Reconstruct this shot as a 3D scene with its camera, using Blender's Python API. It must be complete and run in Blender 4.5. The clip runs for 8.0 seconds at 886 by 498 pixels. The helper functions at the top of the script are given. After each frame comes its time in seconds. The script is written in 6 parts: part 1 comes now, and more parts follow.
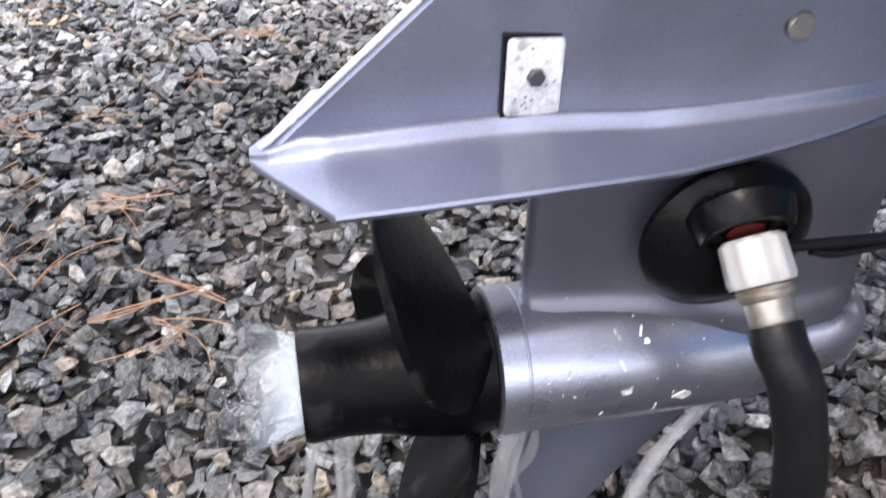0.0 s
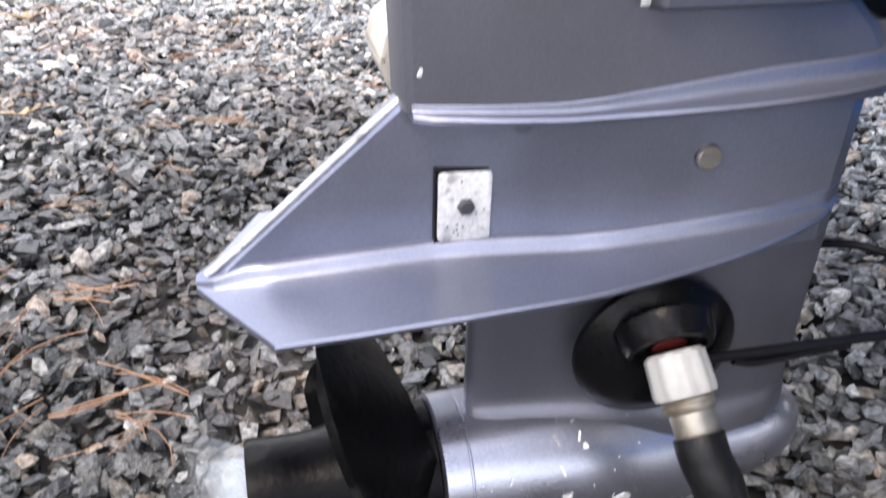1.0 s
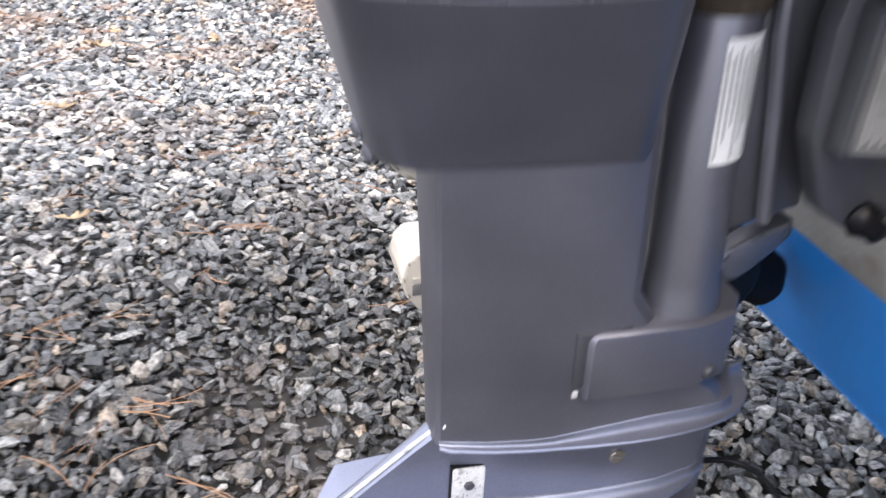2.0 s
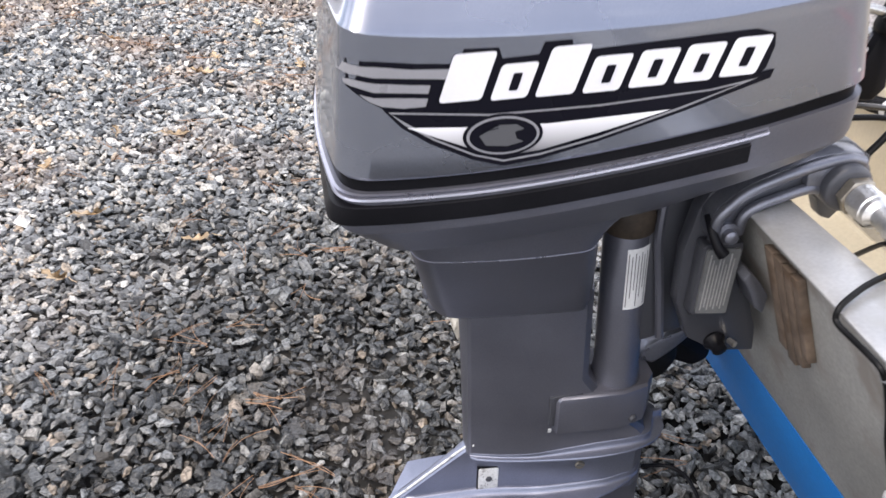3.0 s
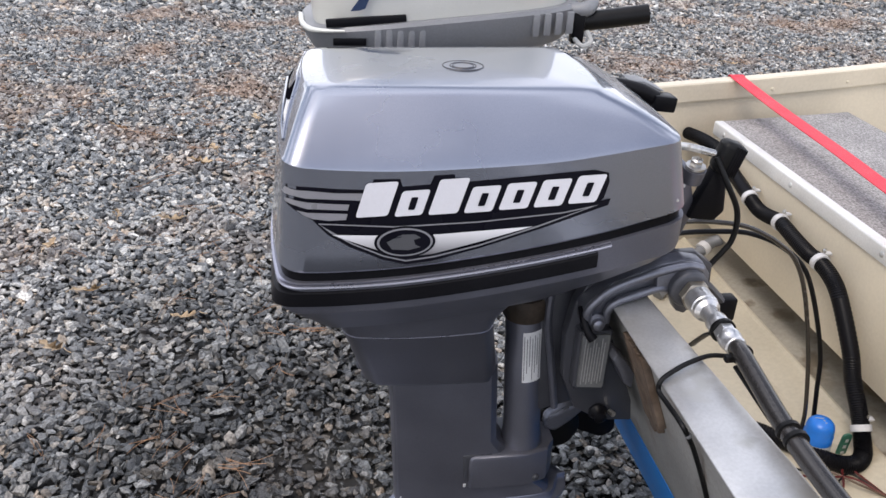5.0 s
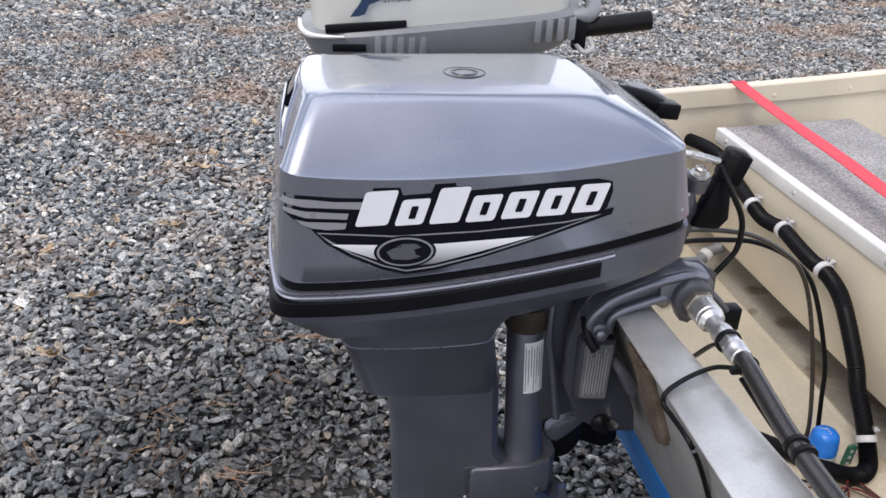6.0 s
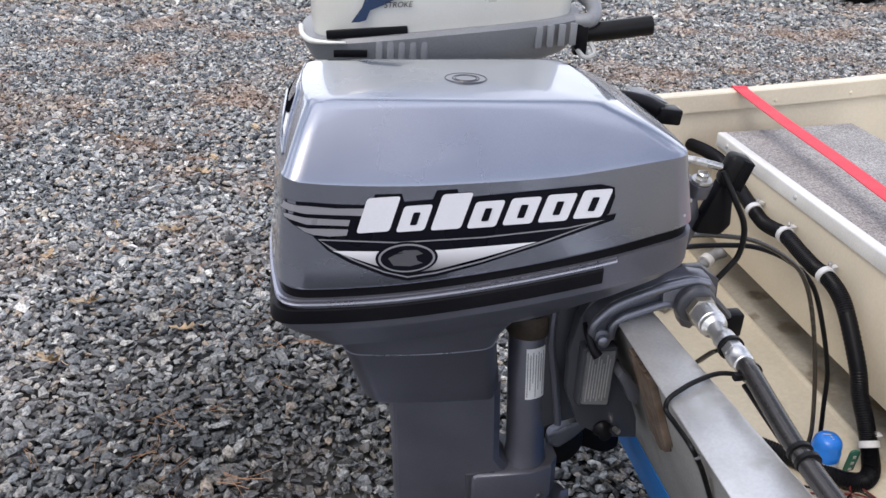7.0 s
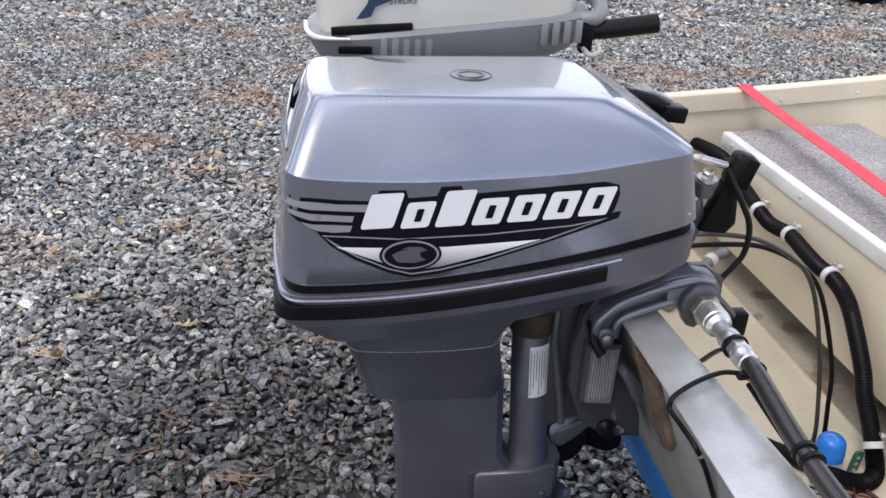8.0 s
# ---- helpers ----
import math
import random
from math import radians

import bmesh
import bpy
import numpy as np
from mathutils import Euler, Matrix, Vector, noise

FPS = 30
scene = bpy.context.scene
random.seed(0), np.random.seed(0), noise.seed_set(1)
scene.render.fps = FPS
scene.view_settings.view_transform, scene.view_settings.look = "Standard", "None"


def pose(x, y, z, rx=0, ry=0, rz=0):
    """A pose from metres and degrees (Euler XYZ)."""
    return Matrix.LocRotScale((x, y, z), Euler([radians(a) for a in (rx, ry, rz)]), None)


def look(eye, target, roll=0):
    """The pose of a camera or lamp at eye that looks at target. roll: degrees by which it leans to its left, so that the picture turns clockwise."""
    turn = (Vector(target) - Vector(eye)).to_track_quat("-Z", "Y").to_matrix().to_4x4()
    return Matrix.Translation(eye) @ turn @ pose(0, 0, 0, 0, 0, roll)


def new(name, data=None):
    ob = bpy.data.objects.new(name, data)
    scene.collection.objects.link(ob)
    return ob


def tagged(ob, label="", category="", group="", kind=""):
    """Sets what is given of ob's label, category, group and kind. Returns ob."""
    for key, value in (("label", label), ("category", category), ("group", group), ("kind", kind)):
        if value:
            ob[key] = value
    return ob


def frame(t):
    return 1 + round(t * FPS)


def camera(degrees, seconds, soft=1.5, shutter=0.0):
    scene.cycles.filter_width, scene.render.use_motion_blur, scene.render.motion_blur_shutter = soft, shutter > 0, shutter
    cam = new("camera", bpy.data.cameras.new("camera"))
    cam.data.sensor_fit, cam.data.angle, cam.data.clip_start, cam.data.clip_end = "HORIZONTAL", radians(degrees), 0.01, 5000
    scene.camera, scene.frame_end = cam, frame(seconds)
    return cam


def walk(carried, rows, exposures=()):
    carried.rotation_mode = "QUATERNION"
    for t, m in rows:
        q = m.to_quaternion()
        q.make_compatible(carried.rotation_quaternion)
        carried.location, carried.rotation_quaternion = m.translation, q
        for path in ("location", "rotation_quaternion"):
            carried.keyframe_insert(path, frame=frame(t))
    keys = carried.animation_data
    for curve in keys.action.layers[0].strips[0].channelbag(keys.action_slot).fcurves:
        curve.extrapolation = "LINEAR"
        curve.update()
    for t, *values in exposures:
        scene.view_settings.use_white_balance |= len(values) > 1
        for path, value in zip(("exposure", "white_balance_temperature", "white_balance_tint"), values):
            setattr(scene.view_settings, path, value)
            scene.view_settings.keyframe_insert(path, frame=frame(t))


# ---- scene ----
cam = camera(56.0, 8.0, shutter=0.5)
PATH = [
    (0, (0.08, 0.098, 0.678), (0.437, 1.678, -0.496), 1.2),
    (0.5, (0.091, 0.093, 0.699), (0.493, 1.713, -0.402), 1.4),
    (1, (0.098, 0.09, 0.713), (0.526, 1.745, -0.325), 1.4),
    (1.2, (0.086, 0.082, 0.734), (0.524, 1.766, -0.253), 1.4),
    (1.5, (0.052, 0.063, 0.805), (0.508, 1.747, -0.173), 1.3),
    (1.7, (0.05, 0.046, 0.876), (0.529, 1.725, -0.098), 2.6),
    (2, (0.042, -0.019, 1.031), (0.498, 1.635, 0.003), 2.6),
    (2.2, (0.037, -0.09, 1.138), (0.434, 1.554, 0.071), 2.5),
    (3.3, (-0.013, -0.357, 1.439), (0.284, 1.286, 0.338), 1.0),
    (3.5, (-0.004, -0.387, 1.459), (0.301, 1.264, 0.371), 1.3),
    (4, (0.029, -0.47, 1.494), (0.347, 1.212, 0.461), 2.3),
    (4.5, (0.042, -0.512, 1.517), (0.362, 1.213, 0.557), 2.9),
    (5, (0.048, -0.51, 1.515), (0.369, 1.235, 0.593), 2.8),
    (6.5, (0.049, -0.489, 1.512), (0.373, 1.263, 0.604), 2.9),
    (7, (0.048, -0.49, 1.513), (0.371, 1.266, 0.61), 2.8),
    (7.5, (0.048, -0.488, 1.509), (0.366, 1.267, 0.605), 2.9),
    (8, (0.048, -0.489, 1.51), (0.362, 1.266, 0.605), 3.0),
]
EXPOSURES = [(0.0, 1.52, 6900, 14), (1.0, 1.4, 7000, 14), (1.5, 1.42, 7000, 14), (2.2, 1.44, 7000, 13), (3.3, 0.76, 7000, 12), (4.0, 0.52, 6900, 12), (4.5, 0.36, 6850, 12), (8.0, 0.37, 6680, 11)]
walk(cam, [(t, look(eye, target, roll)) for t, eye, target, roll in PATH], EXPOSURES)

# ---------------- world and light ----------------
SUN_EL, SUN_AZ = 58.0, 228.0
world = bpy.data.worlds.new("world")
scene.world = world
world.use_nodes = True
wn = world.node_tree
sky = wn.nodes.new("ShaderNodeTexSky")
sky.sky_type = "NISHITA"
sky.sun_disc = False
sky.sun_elevation = radians(SUN_EL)
sky.sun_rotation = radians(SUN_AZ)
sky.air_density, sky.dust_density, sky.ozone_density = 1.0, 2.5, 1.0
# thin broken cloud over the blue
ctc = wn.nodes.new("ShaderNodeTexCoord")
cnz = wn.nodes.new("ShaderNodeTexNoise")
cnz.inputs["Scale"].default_value, cnz.inputs["Detail"].default_value, cnz.inputs["Distortion"].default_value = 2.4, 7.0, 0.5
cmp = wn.nodes.new("ShaderNodeMapping")
cmp.inputs["Location"].default_value = (0.6, 1.9, 0.35)
wn.links.new(ctc.outputs["Generated"], cmp.inputs["Vector"])
wn.links.new(cmp.outputs[0], cnz.inputs["Vector"])
cmr = wn.nodes.new("ShaderNodeMapRange")
for _k, _v in zip(("From Min", "From Max", "To Min", "To Max"), (0.43, 0.57, 0.05, 1.0)):
    cmr.inputs[_k].default_value = _v
wn.links.new(cnz.outputs["Fac"], cmr.inputs["Value"])
cmx = wn.nodes.new("ShaderNodeMix")
cmx.data_type = "RGBA"
wn.links.new(cmr.outputs[0], cmx.inputs["Factor"])
wn.links.new(sky.outputs[0], cmx.inputs["A"])
# the cloud is brighter overhead than low down
csx = wn.nodes.new("ShaderNodeSeparateXYZ")
wn.links.new(ctc.outputs["Generated"], csx.inputs[0])
cgr = wn.nodes.new("ShaderNodeMapRange")
for _k, _v in zip(("From Min", "From Max", "To Min", "To Max"), (0.0, 1.0, 1.15, 1.25)):
    cgr.inputs[_k].default_value = _v
wn.links.new(csx.outputs["Z"], cgr.inputs["Value"])
csc = wn.nodes.new("ShaderNodeVectorMath")
csc.operation = "SCALE"
csc.inputs[0].default_value = (8.4, 8.9, 10.2)
wn.links.new(cgr.outputs[0], csc.inputs["Scale"])
wn.links.new(csc.outputs[0], cmx.inputs["B"])
wn.links.new(cmx.outputs["Result"], wn.nodes["Background"].inputs[0])
wn.nodes["Background"].inputs[1].default_value = 0.15
sun = new("sun", bpy.data.lights.new("sun", "SUN"))
sun.data.energy, sun.data.angle, sun.data.color = 1.0, radians(20), (1.0, 0.95, 0.88)
_az, _el = radians(SUN_AZ), radians(SUN_EL)
SUN_DIR = Vector((math.sin(_az) * math.cos(_el), math.cos(_az) * math.cos(_el), math.sin(_el)))
sun.matrix_world = look(SUN_DIR * 10, (0, 0, 0))


# ---------------- materials ----------------
def material(name, color, rough=0.5, metal=0.0, grain=0.12, grain_scale=60.0, stain=0.12, stain_scale=6.0,
             bump=0.1, bump_scale=200.0, coat=0.0, rough_var=0.08, second=None, second_amount=0.0, spec=0.5, coat_rough=0.12):
    """Principled surface with grain and stains at two scales, fine relief and uneven gloss."""
    m = bpy.data.materials.new(name)
    m.use_nodes = True
    t = m.node_tree
    n, ln = t.nodes, t.links
    b = n["Principled BSDF"]
    tc = n.new("ShaderNodeTexCoord")
    def noise_tex(scale, detail=4.0):
        x = n.new("ShaderNodeTexNoise")
        x.inputs["Scale"].default_value, x.inputs["Detail"].default_value = scale, detail
        ln.new(tc.outputs["Object"], x.inputs["Vector"])
        return x.outputs["Fac"]
    def mapped(sock, lo, hi, a=0.3, c=0.7):
        x = n.new("ShaderNodeMapRange")
        for k, v in zip(("From Min", "From Max", "To Min", "To Max"), (a, c, lo, hi)):
            x.inputs[k].default_value = v
        ln.new(sock, x.inputs["Value"])
        return x.outputs[0]
    small, large = noise_tex(grain_scale), noise_tex(stain_scale, 6.0)
    mul = n.new("ShaderNodeMath"); mul.operation = "MULTIPLY"
    ln.new(mapped(small, 1 - grain, 1 + grain), mul.inputs[0])
    ln.new(mapped(large, 1 - stain, 1 + stain), mul.inputs[1])
    sc = n.new("ShaderNodeVectorMath"); sc.operation = "SCALE"
    ln.new(mul.outputs[0], sc.inputs["Scale"])
    sc.inputs[0].default_value = color
    col = sc.outputs[0]
    if second is not None:
        mx = n.new("ShaderNodeMix"); mx.data_type = "RGBA"
        ln.new(mapped(noise_tex(stain_scale * 1.7, 8.0), 0.0, 1.0, 0.62 - 0.25 * second_amount, 0.7 - 0.2 * second_amount), mx.inputs["Factor"])
        ln.new(col, mx.inputs["A"])
        mx.inputs["B"].default_value = (*second, 1)
        col = mx.outputs["Result"]
    ln.new(col, b.inputs["Base Color"])
    ln.new(mapped(large, max(rough - rough_var, 0.02), min(rough + rough_var, 1)), b.inputs["Roughness"])
    b.inputs["Metallic"].default_value = metal
    b.inputs["Specular IOR Level"].default_value = spec
    b.inputs["Coat Weight"].default_value = coat
    b.inputs["Coat Roughness"].default_value = coat_rough
    if bump:
        bp = n.new("ShaderNodeBump")
        bp.inputs["Strength"].default_value, bp.inputs["Distance"].default_value = bump, 0.002
        ln.new(noise_tex(bump_scale, 3.0), bp.inputs["Height"])
        ln.new(bp.outputs[0], b.inputs["Normal"])
    return m


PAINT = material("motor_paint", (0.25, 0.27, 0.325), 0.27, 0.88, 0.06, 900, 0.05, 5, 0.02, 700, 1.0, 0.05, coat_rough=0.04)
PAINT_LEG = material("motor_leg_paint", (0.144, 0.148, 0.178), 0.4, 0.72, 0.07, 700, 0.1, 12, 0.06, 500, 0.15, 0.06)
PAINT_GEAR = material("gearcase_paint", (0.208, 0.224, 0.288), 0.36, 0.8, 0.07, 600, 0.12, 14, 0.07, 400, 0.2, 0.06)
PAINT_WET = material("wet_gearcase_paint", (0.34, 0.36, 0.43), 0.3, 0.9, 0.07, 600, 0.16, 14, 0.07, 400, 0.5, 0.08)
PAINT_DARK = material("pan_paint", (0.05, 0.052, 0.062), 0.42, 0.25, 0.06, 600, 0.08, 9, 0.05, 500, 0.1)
BLACK = material("black_plastic", (0.005, 0.005, 0.0065), 0.36, 0, 0.15, 300, 0.2, 12, 0.1, 400, spec=0.12)
RUBBER = material("black_rubber", (0.005, 0.005, 0.0055), 0.42, 0, 0.2, 250, 0.25, 15, 0.15, 300, spec=0.2)
PROP = material("propeller_black", (0.002, 0.002, 0.0025), 0.3, 0, 0.2, 200, 0.3, 20, 0.15, 200, 0.0, 0.1, (0.012, 0.012, 0.012), 0.1, spec=0.07)
WET_RUBBER = material("wet_black_rubber", (0.003, 0.003, 0.0035), 0.2, 0, 0.2, 250, 0.25, 15, 0.1, 300, spec=0.12)
CHROME = material("bright_fitting", (0.58, 0.58, 0.585), 0.32, 0.9, 0.08, 300, 0.14, 30, 0.12, 260)
STEEL = material("steel", (0.55, 0.54, 0.52), 0.3, 0.95, 0.1, 200, 0.2, 25, 0.08, 250, second=(0.3, 0.25, 0.2), second_amount=0.1)
BRASS = material("dull_brass", (0.3, 0.275, 0.235), 0.35, 0.8, 0.1, 200, 0.2, 25, 0.08, 250, second=(0.25, 0.2, 0.14), second_amount=0.2)
CAST = material("cast_paint", (0.17, 0.176, 0.205), 0.36, 0.75, 0.08, 500, 0.12, 14, 0.08, 350)
TRIM = material("bright_trim", (0.36, 0.36, 0.42), 0.3, 0.85, 0.04, 300, 0.08, 10, 0.02, 300)
ZINC = material("zinc_anode", (0.6, 0.61, 0.62), 0.55, 0.3, 0.14, 500, 0.2, 60, 0.35, 350, second=(0.33, 0.33, 0.34), second_amount=0.2)
ALU = material("aluminium", (0.55, 0.552, 0.555), 0.4, 0.65, 0.06, 250, 0.16, 9, 0.12, 120, second=(0.45, 0.445, 0.43), second_amount=0.25)
ALU_DULL = material("weathered_aluminium", (0.27, 0.265, 0.25), 0.55, 0.15, 0.12, 200, 0.2, 8, 0.15, 150, second=(0.22, 0.2, 0.18), second_amount=0.3)
CREAM = material("cream_paint", (0.6, 0.535, 0.42), 0.5, 0, 0.04, 150, 0.1, 4, 0.1, 120)
CREAM_DIRTY = material("stained_cream_paint", (0.33, 0.305, 0.255), 0.55, 0, 0.1, 120, 0.22, 7, 0.15, 120, second=(0.17, 0.14, 0.1), second_amount=0.4)
CREAM_FLOOR = material("floor_cream_paint", (0.5, 0.45, 0.35), 0.5, 0, 0.06, 120, 0.14, 3, 0.12, 120, second=(0.33, 0.275, 0.195), second_amount=0.18)
# paler copy of the aluminium, with sunlight put into the colour
ALU_SUNLIT = material("sunlit_aluminium", (0.72, 0.72, 0.71), 0.5, 0.25, 0.06, 250, 0.1, 9, 0.1, 150)
BLUE = material("blue_hull_paint", (0.002, 0.15, 0.46), 0.5, 0, 0.06, 150, 0.12, 5, 0.08, 150, 0.2)
BLUE_CAP = material("blue_plastic", (0.01, 0.16, 0.6), 0.35, 0, 0.04, 150, 0.06, 15, 0.04, 200)
WOOD = material("weathered_wood", (0.125, 0.09, 0.066), 0.75, 0, 0.35, 45, 0.3, 10, 0.5, 90, second=(0.08, 0.05, 0.03), second_amount=0.4)
CARPET = material("grey_carpet", (0.3, 0.29, 0.285), 0.95, 0, 0.5, 260, 0.12, 8, 0.9, 320, spec=0.1)
STRAP = material("red_webbing", (0.64, 0.032, 0.055), 0.6, 0, 0.12, 400, 0.08, 15, 0.3, 500)
GLOSS = material("gloss_black", (0.045, 0.042, 0.041), 0.2, 0.55, 0.1, 200, 0.15, 12, 0.02, 300, 0.0, 0.04, spec=0.7)
WHITE = material("white_plastic", (0.37, 0.375, 0.37), 0.4, 0, 0.04, 150, 0.06, 30, 0.05, 200)
NUT = material("hose_nut_plastic", (0.3, 0.3, 0.295), 0.45, 0, 0.05, 150, 0.12, 60, 0.1, 200)
CLAMP = material("grey_nylon", (0.52, 0.52, 0.53), 0.45, 0, 0.05, 200, 0.08, 30, 0.05, 200)
SILVER = material("silver_cowl_paint", (0.62, 0.62, 0.58), 0.3, 0.25, 0.04, 700, 0.06, 5, 0.03, 500, 0.4, 0.04)
TRAY = material("grey_tray_plastic", (0.185, 0.192, 0.205), 0.45, 0.1, 0.06, 300, 0.08, 9, 0.06, 300)
CREAM_LEG = material("pale_leg_paint", (0.47, 0.445, 0.39), 0.42, 0.1, 0.05, 300, 0.1, 9, 0.06, 300, 0.2)
D_BLACK = material("decal_black", (0.004, 0.004, 0.008), 0.3, 0, 0.05, 300, 0.05, 10, 0, 100, 0.0, spec=0.14)
D_DIM = material("decal_dim_grey", (0.075, 0.077, 0.085), 0.35, 0.1, 0.06, 900, 0.04, 10, 0, 100, 0.3)
D_WHITE = material("decal_white", (0.66, 0.66, 0.7), 0.35, 0, 0.02, 300, 0.03, 10, 0, 100, 0.3)
D_GREY = material("decal_grey", (0.24, 0.24, 0.26), 0.35, 0.1, 0.06, 900, 0.04, 10, 0, 100, 0.3)
D_NAVY = material("decal_navy", (0.01, 0.028, 0.075), 0.3, 0, 0.05, 300, 0.05, 10, 0, 100, 0.3)
LABEL = material("label_white", (0.66, 0.66, 0.66), 0.5, 0, 0.06, 300, 0.08, 30, 0.03, 300)
LABEL_GREY = material("label_grey", (0.13, 0.134, 0.136), 0.45, 0.2, 0.1, 300, 0.15, 30, 0.03, 300)
INK = material("label_ink", (0.12, 0.12, 0.125), 0.5, 0, 0.1, 300, 0.1, 30, 0, 300)
INK_PALE = material("label_pale_ink", (0.27, 0.27, 0.27), 0.5, 0, 0.1, 300, 0.1, 30, 0, 300)
CARPAINT = material("dark_car_paint", (0.01, 0.011, 0.014), 0.25, 0.1, 0.05, 300, 0.1, 3, 0.02, 300, 0.5)
HOLLOW_SHADE = material("hollow_shade", (0.004, 0.004, 0.006), 0.9, 0, 0.1, 300, 0.1, 12, 0, 400, spec=0.0)
RUST = material("rusty_collar", (0.045, 0.032, 0.022), 0.7, 0.2, 0.2, 200, 0.3, 25, 0.2, 200, second=(0.04, 0.035, 0.03), second_amount=0.4)
RED = material("red_rubber", (0.1, 0.008, 0.007), 0.5, 0, 0.2, 200, 0.3, 30, 0.1, 200)
NEEDLE = material("pine_needle", (0.29, 0.165, 0.095), 0.6, 0, 0.3, 40, 0.35, 3, 0, 100)
LEAF = material("dry_leaf", (0.52, 0.39, 0.25), 0.65, 0, 0.25, 60, 0.3, 6, 0.3, 90)
GREEN = material("green_plastic", (0.03, 0.12, 0.08), 0.4, 0, 0.2, 200, 0.2, 30, 0.05, 200)
CLEAR_HOSE = material("translucent_grey_hose", (0.024, 0.02, 0.017), 0.22, 0, 0.1, 100, 0.15, 12, 0.05, 200)
D_FADE = material("decal_fade", (0.6, 0.6, 0.62), 0.35, 0, 0.02, 300, 0.03, 10, 0, 100, 0.3)



def clear_water(name, white, alpha):
    """Water: a clear body (white = 0) or a pale half-transparent spray."""
    m = bpy.data.materials.new(name)
    m.use_nodes = True
    b = m.node_tree.nodes["Principled BSDF"]
    b.inputs["Base Color"].default_value = (0.93, 0.95, 0.97, 1)
    b.inputs["Roughness"].default_value = 0.08 + 0.3 * white
    b.inputs["IOR"].default_value = 1.33
    b.inputs["Transmission Weight"].default_value = 1.0 - white
    b.inputs["Alpha"].default_value = alpha
    return m


WATER = clear_water("clear_water", 0.22, 0.24)
MIST = clear_water("water_mist", 0.8, 0.2)


def spray_sheet():
    """Thin sheets of fine spray: pale droplets that scatter light both ways, mostly see-through, uneven."""
    m = bpy.data.materials.new("spray_sheet")
    m.use_nodes = True
    n, ln = m.node_tree.nodes, m.node_tree.links
    n.remove(n["Principled BSDF"])
    dif, tra, see = n.new("ShaderNodeBsdfDiffuse"), n.new("ShaderNodeBsdfTranslucent"), n.new("ShaderNodeBsdfTransparent")
    for x in (dif, tra):
        x.inputs["Color"].default_value = (0.84, 0.93, 1.0, 1)
    both, mix = n.new("ShaderNodeMixShader"), n.new("ShaderNodeMixShader")
    ln.new(dif.outputs[0], both.inputs[1]); ln.new(tra.outputs[0], both.inputs[2])
    tc = n.new("ShaderNodeTexCoord")
    nz = n.new("ShaderNodeTexNoise"); nz.inputs["Scale"].default_value, nz.inputs["Detail"].default_value = 26.0, 3.0
    ln.new(tc.outputs["Object"], nz.inputs["Vector"])
    mr = n.new("ShaderNodeMapRange")
    for k, v in zip(("From Min", "From Max", "To Min", "To Max"), (0.3, 0.7, 0.12, 0.5)):
        mr.inputs[k].default_value = v
    ln.new(nz.outputs["Fac"], mr.inputs["Value"])
    sx = n.new("ShaderNodeSeparateXYZ")
    ln.new(tc.outputs["Object"], sx.inputs[0])
    thin = n.new("ShaderNodeMapRange"); thin.interpolation_type = "SMOOTHSTEP"       # the cloud thins out away from the hub
    for k, v in zip(("From Min", "From Max", "To Min", "To Max"), (0.038, 0.084, 0.0, 1.0)):
        thin.inputs[k].default_value = v
    ln.new(sx.outputs[0], thin.inputs["Value"])
    mul = n.new("ShaderNodeMath"); mul.operation = "MULTIPLY"
    ln.new(mr.outputs[0], mul.inputs[0]); ln.new(thin.outputs[0], mul.inputs[1])
    ln.new(mul.outputs[0], mix.inputs[0]); ln.new(see.outputs[0], mix.inputs[1]); ln.new(both.outputs[0], mix.inputs[2])
    ln.new(mix.outputs[0], n["Material Output"].inputs[0])
    return m


SPRAY = spray_sheet()


def fade_decal(m):
    """Printed dots that thin out downwards, from white to dark grey."""
    t = m.node_tree
    n, ln = t.nodes, t.links
    tc = n.new("ShaderNodeTexCoord")
    sep = n.new("ShaderNodeSeparateXYZ")
    ln.new(tc.outputs["Object"], sep.inputs[0])
    mr = n.new("ShaderNodeMapRange")
    for k, v in zip(("From Min", "From Max", "To Min", "To Max"), (1.074, 1.108, 0.0, 1.0)):
        mr.inputs[k].default_value = v
    ln.new(sep.outputs[2], mr.inputs["Value"])
    mx = n.new("ShaderNodeMix"); mx.data_type = "RGBA"
    ln.new(mr.outputs[0], mx.inputs["Factor"])
    mx.inputs["A"].default_value, mx.inputs["B"].default_value = (0.03, 0.03, 0.035, 1), (0.75, 0.75, 0.78, 1)
    ln.new(mx.outputs["Result"], n["Principled BSDF"].inputs["Base Color"])


fade_decal(D_FADE)


